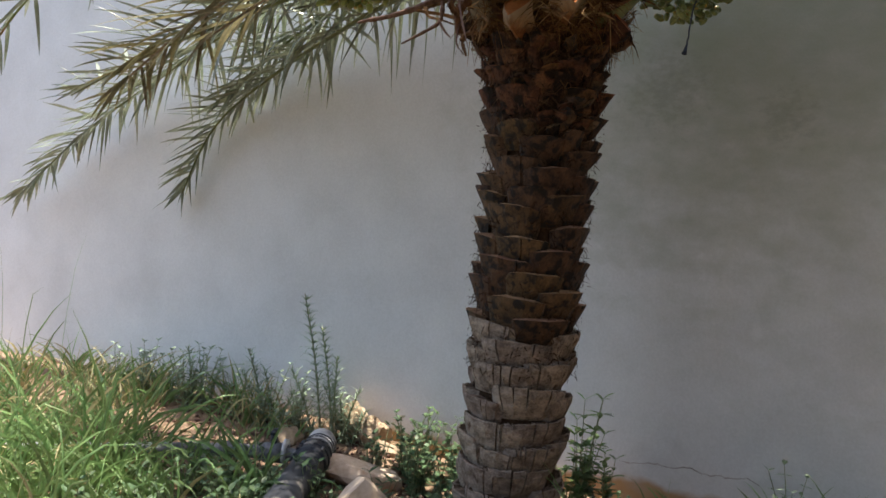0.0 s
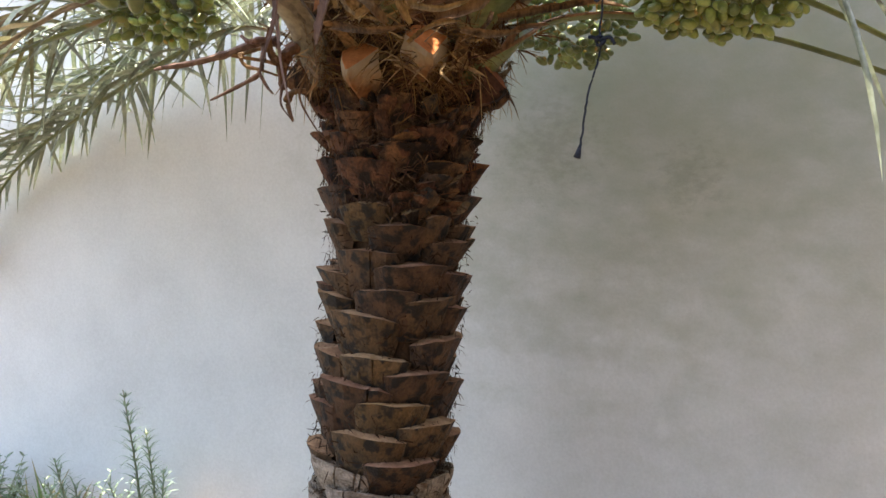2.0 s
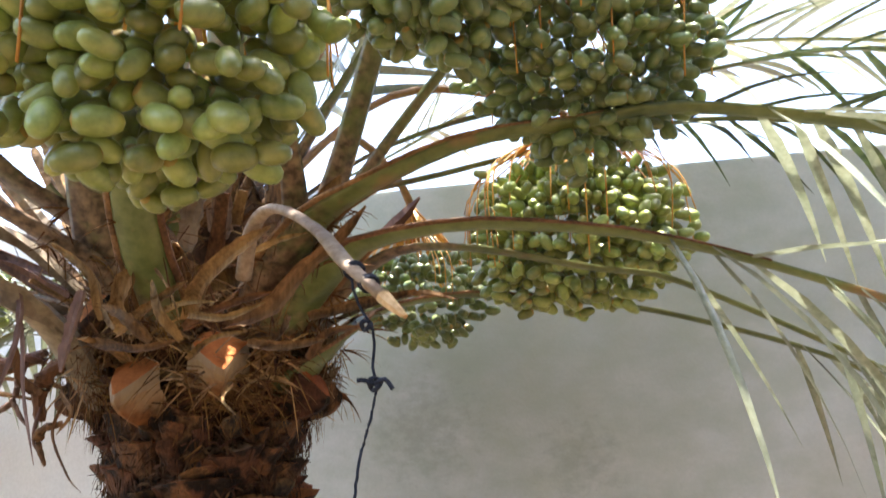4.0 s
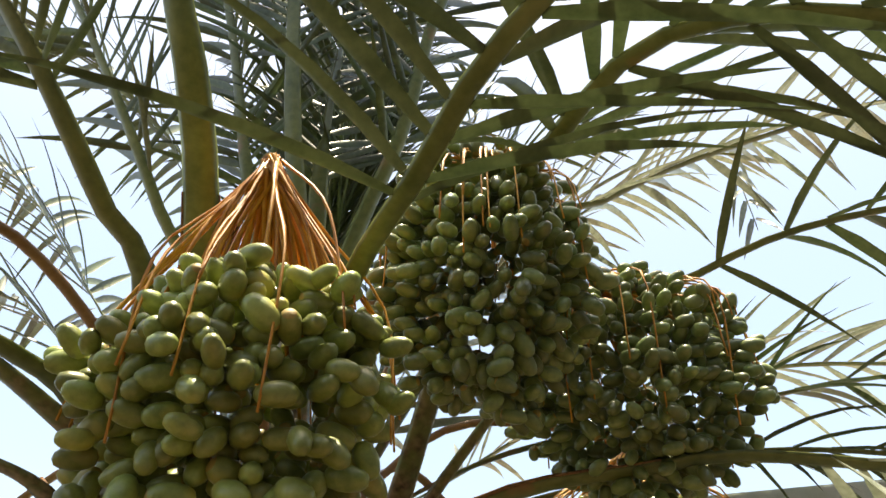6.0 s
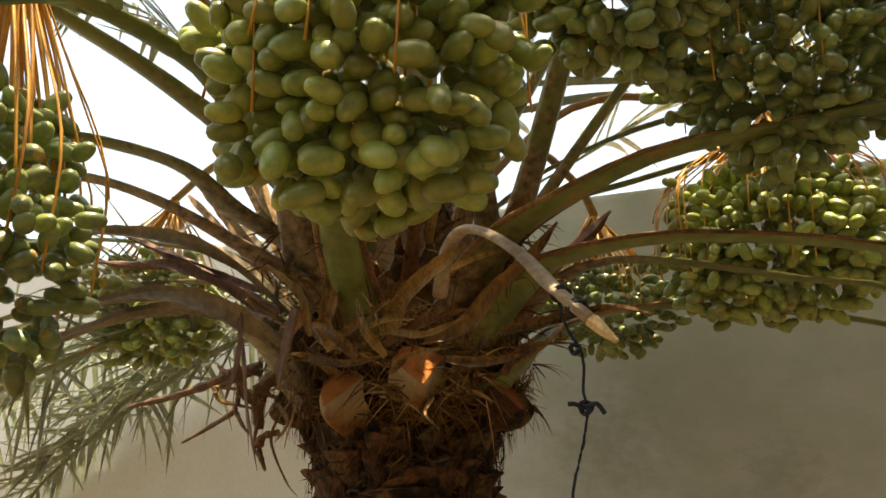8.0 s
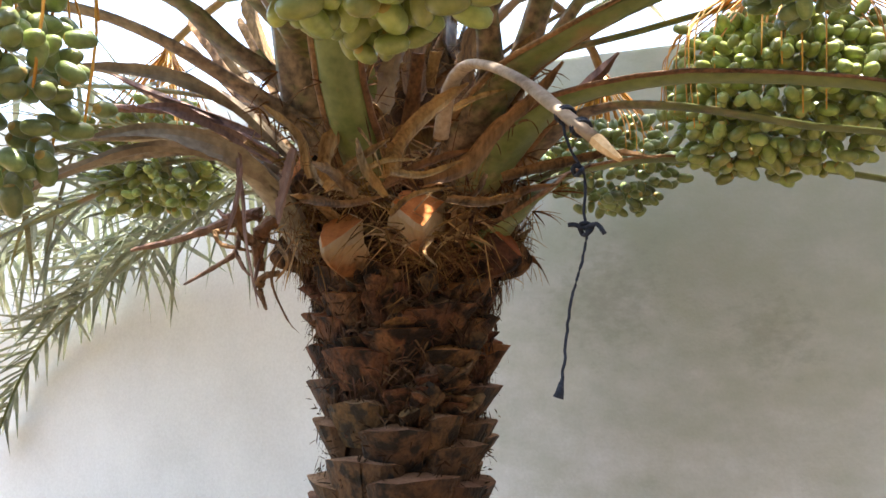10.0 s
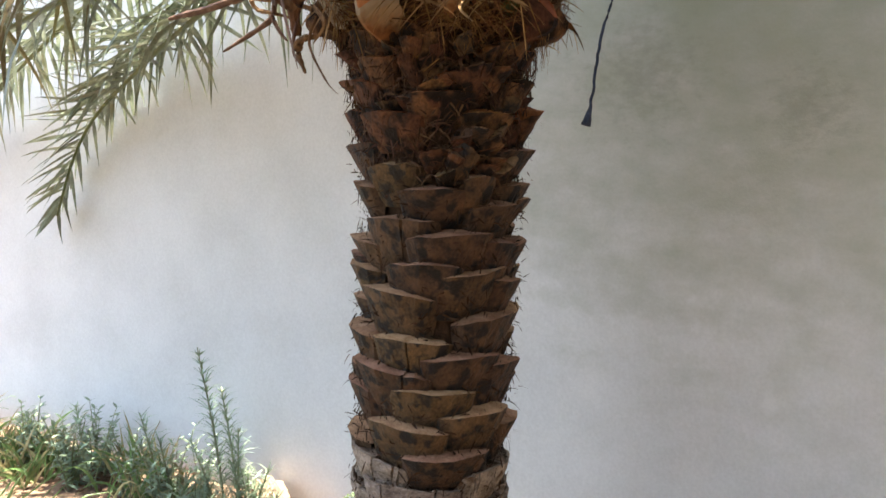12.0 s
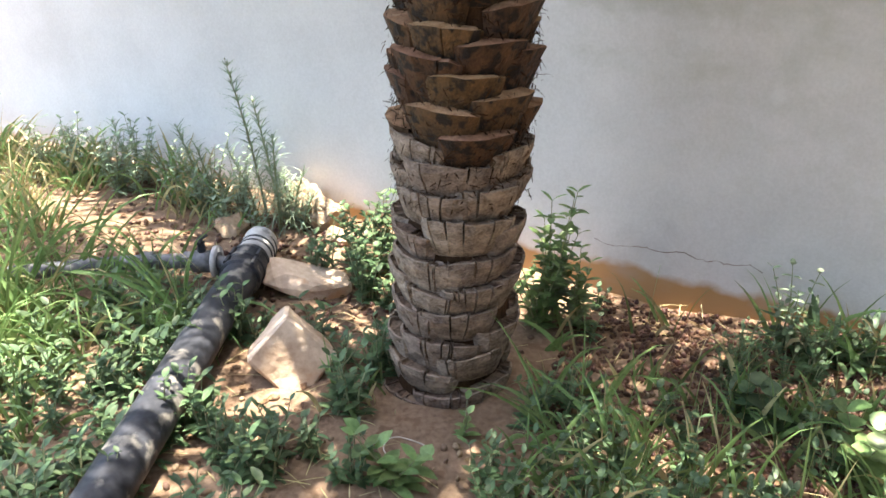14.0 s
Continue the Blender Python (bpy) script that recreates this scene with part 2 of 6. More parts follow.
SOIL = material("sandy soil", (0.11, 0.07, 0.045), (0.29, 0.20, 0.135), 3.5, 0.95, 0.9, 60, (1, 1, 1), 0, 0.15, spots=((0.15, 0.095, 0.06), 23, 0.46), bump_dist=0.012)


def dim_far_soil():
    """The soil turns dark brown towards the unseen yard, added to cut bounced light."""
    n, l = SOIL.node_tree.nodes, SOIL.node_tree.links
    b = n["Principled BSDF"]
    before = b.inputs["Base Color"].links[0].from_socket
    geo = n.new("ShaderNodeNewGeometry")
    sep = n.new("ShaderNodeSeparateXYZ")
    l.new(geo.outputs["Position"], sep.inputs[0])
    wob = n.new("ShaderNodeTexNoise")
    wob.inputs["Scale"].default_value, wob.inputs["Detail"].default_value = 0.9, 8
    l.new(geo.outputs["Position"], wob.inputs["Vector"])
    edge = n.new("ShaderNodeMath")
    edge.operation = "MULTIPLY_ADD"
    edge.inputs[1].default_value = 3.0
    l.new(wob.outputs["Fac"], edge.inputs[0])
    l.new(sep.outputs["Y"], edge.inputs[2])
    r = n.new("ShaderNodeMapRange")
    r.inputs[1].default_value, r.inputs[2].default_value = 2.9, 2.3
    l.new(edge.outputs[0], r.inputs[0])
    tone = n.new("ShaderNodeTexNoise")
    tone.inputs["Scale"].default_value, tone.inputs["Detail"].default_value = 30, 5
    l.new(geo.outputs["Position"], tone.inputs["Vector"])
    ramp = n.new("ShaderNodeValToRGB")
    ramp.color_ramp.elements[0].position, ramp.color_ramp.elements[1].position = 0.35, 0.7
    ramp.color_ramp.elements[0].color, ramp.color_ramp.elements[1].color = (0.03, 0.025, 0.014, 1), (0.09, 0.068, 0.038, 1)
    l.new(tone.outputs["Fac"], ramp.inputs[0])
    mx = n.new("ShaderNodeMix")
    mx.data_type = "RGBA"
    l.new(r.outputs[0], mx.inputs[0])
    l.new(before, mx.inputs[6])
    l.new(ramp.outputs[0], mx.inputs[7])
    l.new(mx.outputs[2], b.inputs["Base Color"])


dim_far_soil()


def plaster():
    """Grey-white plastered wall: broad trowel clouds, hairline stains, crown shade painted in olive, soil splash along
    its foot.
    """
    m = material("wall plaster", (0.575, 0.575, 0.565), (0.70, 0.70, 0.695), 3.2, 0.9, 0.3, 110, (1, 1, 1), 0, 0.2, spots=((0.44, 0.43, 0.40), 75, 0.26), bump_dist=0.004)
    n, l = m.node_tree.nodes, m.node_tree.links
    b = n["Principled BSDF"]
    before = b.inputs["Base Color"].links[0].from_socket
    geo = n.new("ShaderNodeNewGeometry")
    sep = n.new("ShaderNodeSeparateXYZ")
    l.new(geo.outputs["Position"], sep.inputs[0])
    wob = n.new("ShaderNodeTexNoise")
    wob.inputs["Scale"].default_value, wob.inputs["Detail"].default_value = 4.5, 6
    l.new(geo.outputs["Position"], wob.inputs["Vector"])
    h = n.new("ShaderNodeMath")
    h.operation = "MULTIPLY_ADD"
    h.inputs[1].default_value, h.inputs[2].default_value = -0.16, 0.08
    l.new(wob.outputs["Fac"], h.inputs[0])
    s = n.new("ShaderNodeMath")
    s.operation = "ADD"
    l.new(sep.outputs["Z"], s.inputs[0])
    l.new(h.outputs[0], s.inputs[1])
    r = n.new("ShaderNodeMapRange")
    r.inputs[1].default_value, r.inputs[2].default_value = 0.135, 0.105
    l.new(s.outputs[0], r.inputs[0])
    mx = n.new("ShaderNodeMix")
    mx.data_type = "RGBA"
    l.new(r.outputs[0], mx.inputs[0])
    l.new(before, mx.inputs[6])
    mx.inputs[7].default_value = (0.42, 0.26, 0.13, 1)
    colour = mx.outputs[2]
    smear_shade = n.new("ShaderNodeTexNoise")
    smear_shade.inputs["Scale"].default_value, smear_shade.inputs["Detail"].default_value, smear_shade.inputs["Roughness"].default_value = 6, 5, 0.55
    flat = n.new("ShaderNodeMapping")
    flat.inputs["Scale"].default_value = (1, 1, 1.5)
    l.new(geo.outputs["Position"], flat.inputs["Vector"])
    l.new(flat.outputs[0], smear_shade.inputs["Vector"])
    fine = n.new("ShaderNodeTexNoise")
    fine.inputs["Scale"].default_value, fine.inputs["Detail"].default_value, fine.inputs["Roughness"].default_value = 24, 6, 0.65
    l.new(flat.outputs[0], fine.inputs["Vector"])
    # the two widest patches paint the crown's shade, with algae, into the plaster
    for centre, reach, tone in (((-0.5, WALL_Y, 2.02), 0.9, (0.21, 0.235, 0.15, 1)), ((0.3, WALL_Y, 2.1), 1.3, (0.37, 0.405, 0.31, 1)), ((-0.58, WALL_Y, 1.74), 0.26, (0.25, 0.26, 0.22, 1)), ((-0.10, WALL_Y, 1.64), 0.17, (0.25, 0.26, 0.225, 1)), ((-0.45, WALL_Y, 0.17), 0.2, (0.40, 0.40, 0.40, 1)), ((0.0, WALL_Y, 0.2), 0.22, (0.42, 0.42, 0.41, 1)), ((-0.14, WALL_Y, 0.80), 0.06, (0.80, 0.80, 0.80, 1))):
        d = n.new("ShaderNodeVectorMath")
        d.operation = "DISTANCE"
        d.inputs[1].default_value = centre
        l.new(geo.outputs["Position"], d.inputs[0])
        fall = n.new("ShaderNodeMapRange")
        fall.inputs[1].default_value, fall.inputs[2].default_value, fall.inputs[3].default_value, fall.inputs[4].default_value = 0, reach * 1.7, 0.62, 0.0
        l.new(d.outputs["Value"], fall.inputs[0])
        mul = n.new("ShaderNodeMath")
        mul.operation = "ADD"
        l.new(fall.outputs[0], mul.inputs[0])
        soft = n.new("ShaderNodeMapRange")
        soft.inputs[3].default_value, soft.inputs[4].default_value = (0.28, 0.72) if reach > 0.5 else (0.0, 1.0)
        l.new((fine if 0.05 < reach < 0.3 and centre[2] > 0.5 else smear_shade).outputs["Fac"], soft.inputs[0])
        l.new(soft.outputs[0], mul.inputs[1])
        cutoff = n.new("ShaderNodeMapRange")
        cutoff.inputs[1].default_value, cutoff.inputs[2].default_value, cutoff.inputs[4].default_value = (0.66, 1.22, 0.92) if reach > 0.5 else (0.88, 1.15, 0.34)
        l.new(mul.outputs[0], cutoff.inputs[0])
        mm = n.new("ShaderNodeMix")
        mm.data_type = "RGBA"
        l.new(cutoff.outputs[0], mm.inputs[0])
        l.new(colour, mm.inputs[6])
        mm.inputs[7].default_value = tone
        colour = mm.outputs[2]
    l.new(colour, b.inputs["Base Color"])
    return m


WALL_Y, WALL_TOP = 3.34, 2.53
STUCCO = material("grey-brown stucco", (0.22, 0.215, 0.20), (0.33, 0.325, 0.31), 3, 0.95, 0.6, 90, (1, 1, 1), 0, 0.15)
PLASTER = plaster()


# ---- building helpers ----
def part(name, bm, mats, parent=None, label="", smooth=True):
    """Links a bmesh, or (verts, faces[, material indices]), as one mesh object under parent."""
    me = bpy.data.meshes.new(name)
    if isinstance(bm, tuple):
        me.from_pydata(bm[0], [], bm[1])
        if len(bm) > 2:
            me.polygons.foreach_set("material_index", bm[2])
    else:
        bm.to_mesh(me)
        bm.free()
    for m in mats if isinstance(mats, (list, tuple)) else [mats]:
        me.materials.append(m)
    if smooth:
        me.polygons.foreach_set("use_smooth", [True] * len(me.polygons))
    ob = new(name, me)
    ob.parent = parent
    if label:
        ob["label"] = label
    return ob


def thing(name, label, category, at=(0, 0, 0), group="", kind=""):
    ob = new(name)
    ob.location = at
    return tagged(ob, label, category, group, kind)


def spline(pts, n):
    """Catmull-Rom through pts, n + 1 samples at even steps of length."""
    p = [Vector(q) for q in pts]
    p = [p[0] * 2 - p[1]] + p + [p[-1] * 2 - p[-2]]
    fine = []
    for i in range(1, len(p) - 2):
        for k in range(24):
            t = k / 24
            a, b, c, d = p[i - 1], p[i], p[i + 1], p[i + 2]
            fine.append(0.5 * (2 * b + (c - a) * t + (2 * a - 5 * b + 4 * c - d) * t * t + (3 * b - a - 3 * c + d) * t ** 3))
    fine.append(p[-2])
    run = [0.0]
    for a, b in zip(fine, fine[1:]):
        run.append(run[-1] + (b - a).length)
    out, j = [], 0
    for k in range(n + 1):
        s = run[-1] * k / n
        while j < len(run) - 2 and run[j + 1] < s:
            j += 1
        f = (s - run[j]) / max(run[j + 1] - run[j], 1e-9)
        out.append(fine[j].lerp(fine[j + 1], min(max(f, 0), 1)))
    return out, run[-1]


def tube(pts, radius, sides=8, flat=1.0, cap=True, side_hint=None):
    """Verts and faces of a tube along pts; radius is a number or a function of 0..1; flat squeezes it."""
    vs, fs = [], []
    n = len(pts)
    for i, p in enumerate(pts):
        t = (pts[min(i + 1, n - 1)] - pts[max(i - 1, 0)]).normalized()
        hint = side_hint or (Vector((0, 0, 1)) if abs(t.z) < 0.95 else Vector((1, 0, 0)))
        u = t.cross(hint).normalized()
        w = u.cross(t).normalized()
        r = radius(i / (n - 1)) if callable(radius) else radius
        for k in range(sides):
            a = 2 * math.pi * k / sides
            vs.append(p + u * math.cos(a) * r + w * math.sin(a) * r * flat)
    for i in range(n - 1):
        for k in range(sides):
            k2 = (k + 1) % sides
            fs.append((i * sides + k, i * sides + k2, (i + 1) * sides + k2, (i + 1) * sides + k))
    if cap:
        fs.append(tuple(reversed(range(sides))))
        fs.append(tuple(range((n - 1) * sides, n * sides)))
    return vs, fs


def keeled(pts, width, thick=0.6):
    """A petiole or rachis: concave above, keeled below, sharp margins; width is a function of 0..1."""
    vs, fs, n = [], [], len(pts)
    ring = ((-1, 0.10), (-0.55, -0.02), (0, -0.08), (0.55, -0.02), (1, 0.10), (0.72, -0.50), (0, -0.85), (-0.72, -0.50))
    for i, p in enumerate(pts):
        t = (pts[min(i + 1, n - 1)] - pts[max(i - 1, 0)]).normalized()
        u = t.cross(Vector((0, 0, 1)) if abs(t.z) < 0.97 else Vector((1, 0, 0))).normalized()
        w = u.cross(t).normalized()
        r = width(i / (n - 1))
        vs += [p + u * a * r + w * (b + 0.3) * r * thick for a, b in ring]
    for i in range(n - 1):
        for k in range(8):
            q = (k + 1) % 8
            fs.append((i * 8 + k, i * 8 + q, (i + 1) * 8 + q, (i + 1) * 8 + k))
    fs += [tuple(reversed(range(8))), tuple(range((n - 1) * 8, n * 8))]
    return vs, fs


def join(chunks):
    """Several (verts, faces) as one."""
    vs, fs = [], []
    for v, f in chunks:
        o = len(vs)
        vs.extend(v)
        fs.extend(tuple(i + o for i in q) for q in f)
    return vs, fs


def blade(base, way, up, length, width, droop=0.0, fold=0.35, segs=5, twist=0.0):
    """A folded, tapering leaf blade from base along way, bending down by droop."""
    vs, fs = [], []
    way, pos = way.normalized(), base.copy()
    side = way.cross(up)
    side = side.normalized() if side.length > 1e-4 else Vector((1, 0, 0))
    step = length / segs
    for i in range(segs + 1):
        s = i / segs
        w = width * 0.5 * (0.55 + 0.45 * min(1, s * 5)) * (1 - s ** 2.2) + 0.0004
        nrm = side.cross(way).normalized()
        sd = side * math.cos(twist * s) + nrm * math.sin(twist * s)
        nn = sd.cross(way).normalized()
        vs += [pos - sd * w + nn * w * fold, pos.copy(), pos + sd * w + nn * w * fold]
        way = (way + Vector((0, 0, -droop * step * (0.4 + 1.6 * s)))).normalized()
        pos = pos + way * step
    for i in range(segs):
        a = i * 3
        fs += [(a, a + 1, a + 4, a + 3), (a + 1, a + 2, a + 5, a + 4)]
    return vs, fs


def lump(radii, seed, detail=3, rough=0.25, cut=0):
    """An irregular stone: an icosphere pushed by noise, with a few planes cut off."""
    bm = bmesh.new()
    bmesh.ops.create_icosphere(bm, subdivisions=detail, radius=1)
    rnd = random.Random(seed)
    planes = [(Vector((rnd.gauss(0, 1), rnd.gauss(0, 1), rnd.gauss(0, 1))).normalized(), rnd.uniform(0.55, 0.8)) for _ in range(cut)]
    for v in bm.verts:
        d = v.co.normalized()
        v.co = d * (1 + rough * noise.noise(d * 1.6 + Vector((seed * 3.1, 0, 0))) + rough * 0.35 * noise.noise(d * 5 + Vector((0, seed, 0))))
        for nrm, h in planes:
            e = v.co.dot(nrm) - h
            if e > 0:
                v.co -= nrm * e * 0.95
        v.co = Vector((v.co.x * radii[0], v.co.y * radii[1], v.co.z * radii[2]))
    return bm


# ---- setting ----


def step(v):
    """A smooth step from 0 to 1 round v = 0."""
    return 0.5 + 0.5 * math.tanh(v * 0.5)


def ground_height(x, y):
    near_wall = step((y - 2.7) * 4)
    h = 0.13 * step(-(x + 1.5) * 4) * near_wall + 0.07 * near_wall * step((x + 0.1) * 6)
    d = math.hypot(x + 0.84, y - 2.45)
    h += 0.035 * math.exp(-min(50, (d / 0.45) ** 2))
    fade = step(-max(abs(x + 0.8) - 4, abs(y - 2) - 4) * 2)
    h += fade * (0.03 * noise.noise(Vector((x * 1.7, y * 1.7, 3))) + 0.012 * noise.noise(Vector((x * 7, y * 7, 9))) + 0.005 * noise.noise(Vector((x * 19, y * 19, 5))))
    return h


def axis(lo, hi, gap, far):
    inner = list(np.arange(lo, hi + 1e-6, gap))
    d = gap
    a, b = inner[0], inner[-1]
    left, right = [], []
    while d < far:
        d *= 1.5
        left.append(a - d)
        right.append(b + d)
    return list(reversed(left)) + inner + right


def build_ground():
    xs, ys = axis(-4.2, 2.0, 0.035, 900), axis(0.9, 3.6, 0.035, 900)
    vs = [(x, y, ground_height(x, y)) for y in ys for x in xs]
    w = len(xs)
    fs = [(j * w + i, j * w + i + 1, (j + 1) * w + i + 1, (j + 1) * w + i) for j in range(len(ys) - 1) for i in range(w - 1)]
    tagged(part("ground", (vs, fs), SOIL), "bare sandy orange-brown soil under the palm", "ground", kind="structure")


def build_wall():
    bm = bmesh.new()
    bmesh.ops.create_cube(bm, size=1)
    for v in bm.verts:
        v.co = Vector((v.co.x * 17 - 1.0, WALL_Y + 0.1 + v.co.y * 0.2, -0.3 + (v.co.z + 0.5) * (WALL_TOP + 0.3)))
    bmesh.ops.bevel(bm, geom=[e for e in bm.edges], offset=0.012, segments=2, affect="EDGES")
    return tagged(part("wall_back", bm, PLASTER, smooth=False), "stained grey-white plastered garden wall with painted shade, behind the palm", "wall", kind="structure")


def build_shade_walls():
    """Plain unseen walls, added on the right and behind to cut skylight."""
    for name, at, size in (("shade_wall_right", (2.5, 0.8195, 2.35), (0.2, 5.037, 5.3)), ("shade_wall_front", (0.2, -1.8, 2.35), (4.79, 0.2, 5.3))):
        bm = bmesh.new()
        bmesh.ops.create_cube(bm, size=1)
        for v in bm.verts:
            v.co = Vector((at[0] + v.co.x * size[0], at[1] + v.co.y * size[1], at[2] + v.co.z * size[2]))
        bmesh.ops.bevel(bm, geom=[e for e in bm.edges], offset=0.012, segments=2, affect="EDGES")
        tagged(part(name, bm, STUCCO, smooth=False), "plain grey-brown stuccoed wall added out of view to cut skylight", "wall", kind="structure")


def build_crack(wall):
    """A hairline crack along the wall's foot: a dark ragged ribbon just proud of the plaster."""
    rnd = random.Random(3)
    vs, fs = [], []
    x, z = -0.66, 0.205
    while x < -0.08:
        w = rnd.uniform(0.0004, 0.0019)
        vs += [(x, WALL_Y - 0.0015, z - w), (x, WALL_Y - 0.0015, z + w)]
        x += rnd.uniform(0.008, 0.02)
        z += rnd.uniform(-0.007, 0.006)
    fs = [(2 * i, 2 * i + 2, 2 * i + 3, 2 * i + 1) for i in range(len(vs) // 2 - 1)]
    part("crack", (vs, fs), BOOT_GREY, wall, "dark ragged crack", smooth=False)


build_ground()
build_shade_walls()
build_crack(build_wall())


# ---- date palm ----
AXIS = lambda z: Vector((-0.835 - 0.05 * max(0, 0.25 - z) * 2 - 0.04 * max(0, z - 1.4), 2.54 - 0.05 * max(0, z - 1.3), z))
palm = thing("date_palm", "stout date palm with stubbed trunk, green fronds and unripe date bunches", "palm tree", AXIS(0))
PALM_INV = Matrix.Translation(-AXIS(0))


def palm_part(name, data, mats, label="", parent=None, smooth=True):
    """A part whose verts are in world coordinates."""
    ob = part(name, data, mats, parent or palm, label, smooth)
    ob.matrix_parent_inverse = PALM_INV
    return ob


def trunk_radius(z):
    return 0.142 + 0.02 * max(0, 0.35 - z) + 0.135 * max(0.0, z - 1.33) ** 1.3


def build_core():
    vs, fs, n = [], [], 28
    zs = [(-0.12 + 0.05 * i) for i in range(51)]
    for z in zs:
        c = AXIS(z)
        r = trunk_radius(z) if z < 1.75 else (trunk_radius(1.75) + 0.02) * (1 - 0.55 * min(1, (z - 1.75) / 0.6) ** 1.2)
        for k in range(n):
            a = 2 * math.pi * k / n
            rr = r * (1 + (0.06 if z < 1.7 else 0.22) * noise.noise(Vector((math.cos(a) * 2, math.sin(a) * 2, z * 9))))
            vs.append((c.x + rr * math.cos(a), c.y + rr * math.sin(a), z))
    for j in range(len(zs) - 1):
        for k in range(n):
            fs.append((j * n + k, j * n + (k + 1) % n, (j + 1) * n + (k + 1) % n, (j + 1) * n + k))
    fs.append(tuple(range((len(zs) - 1) * n, len(zs) * n)))
    palm_part("trunk", (vs, fs), CORE, "dark fibrous trunk core")


def boot_mesh(seed, out, height, width, crack, rise=0.012, inner=-0.02, tilt=None):
    """A cut leaf base: origin at the middle of its top rim, x across, -y outward, z up. Two facets meet in a keel; old ones are cracked."""
    rnd = random.Random(seed)
    us = [-1, -0.82, -0.6, -0.3, 0, 0.3, 0.6, 0.82, 1]
    cracks = [rnd.uniform(-0.8, 0.8) for _ in range(rnd.choice((3, 4, 5, 6)) if crack else rnd.choice((0, 0, 1)))]
    reach = {c: rnd.choice((0.1, 0.35, 0.5, 0.65)) for c in cracks}
    gap = 0.017 if crack else 0.016
    for c in cracks:
        us += [c - gap, c, c + gap]
    us.sort()
    rows, cols = 6, len(us)
    vs, fs, mi = [], [], []
    skew, keel = rnd.uniform(-0.2, 0.2) if tilt is None else tilt, rnd.uniform(-0.4, 0.4)
    jag = {u: rnd.uniform(-0.003, 0.003) for u in us}
    r0 = 0.17
    for j in range(rows):
        s = j / (rows - 1)                # 0 at the foot, 1 at the rim
        w = width * (0.74 + 0.26 * s ** 0.6)
        for u in us:
            edge = (1 - 0.34 * abs(u - keel)) * (1 - 0.9 * max(0, (abs(u) - 0.7) / 0.3) ** 1.6)
            o = (0.003 + out * (s ** 0.75 if crack else s ** 0.9)) * edge + 0.0016 * rnd.uniform(-1, 1)
            if u in cracks:
                o -= rnd.uniform(0.022, 0.04) * min(1, max(0, s - reach[u]) * 4) if crack else 0.010 * s
            if crack and s == 1:          # worn, rounded rim
                o -= 0.005
            a = u * w * 0.5 / r0
            rad = r0 + o
            z = -height * (1 - s) + (skew * u * width * 0.5 + jag[u] - 0.010 * abs(u) ** 3) * s
            vs.append((rad * math.sin(a), -(rad * math.cos(a)) + r0, z))
    for j in range(rows - 1):
        for i in range(cols - 1):
            a = j * cols + i
            fs.append((a, a + 1, a + cols + 1, a + cols))
            mi.append(0)
    top = (rows - 1) * cols
    if crack:                             # a narrow raised lip round the weathered cut
        for i, u in enumerate(us):
            x, y, z = vs[top + i]
            k = 1 - rnd.uniform(0.004, 0.009) / math.hypot(x, y - r0)
            vs.append((x * k, (y - r0) * k + r0, z + rnd.uniform(-0.001, 0.002)))
            x, y, z = vs[-1]
            vs.append((x * 0.985, (y - r0) * 0.985 + r0, z - 0.007))
        lip = top + cols
        for i in range(cols - 1):
            fs.append((top + i, top + i + 1, lip + 2 * i + 2, lip + 2 * i))
            fs.append((lip + 2 * i, lip + 2 * i + 2, lip + 2 * i + 3, lip + 2 * i + 1))
            mi += [1, 2]
    base = len(vs)
    for i, u in enumerate(us):            # the cut's inner edge against the trunk
        a = u * width * 0.42 / r0
        vs.append(((r0 + inner) * math.sin(a), -(r0 + inner) * math.cos(a) + r0, vs[top + i][2] + (rise if not crack else -0.004 + rnd.uniform(-0.003, 0.003)) - 0.01 * abs(u - keel)))
    for i in range(cols - 1):
        fs.append((lip + 2 * i + 1, lip + 2 * i + 3, base + i + 1, base + i) if crack else (top + i, top + i + 1, base + i + 1, base + i))
        mi.append(2 if crack else 1)
    return vs, fs, mi


# leaf bases on the side of the yard: degrees round the trunk, height of the rim, width, slope of the rim
BOOTS_LOW = [(30, 0.076, 0.19, 0.1), (-20, 0.04, 0.17, -0.1), (80, 0.09, 0.18, 0), (49, 0.20, 0.19, 0.08), (-20, 0.15, 0.24, -0.1), (6, 0.24, 0.21, -0.05), (-60, 0.22, 0.19, 0), (88, 0.27, 0.19, 0), (24, 0.33, 0.21, 0.05), (-30, 0.325, 0.21, -0.1), (57, 0.405, 0.21, 0.06), (-11, 0.385, 0.21, -0.06), (100, 0.42, 0.19, 0), (-63, 0.41, 0.18, 0), (51, 0.485, 0.20, 0.12), (-12, 0.47, 0.21, -0.1), (-36, 0.54, 0.17, -0.05)]
BOOTS_MID = [(92, 0.56, 0.18, 0), (37, 0.59, 0.22, -0.03), (-11, 0.65, 0.22, 0.05), (56, 0.67, 0.165, 0.03), (100, 0.68, 0.17, 0), (-58, 0.70, 0.17, -0.1), (12, 0.73, 0.215, -0.03), (84, 0.768, 0.16, 0.1), (-30, 0.786, 0.20, -0.12), (41, 0.81, 0.168, 0.03)]
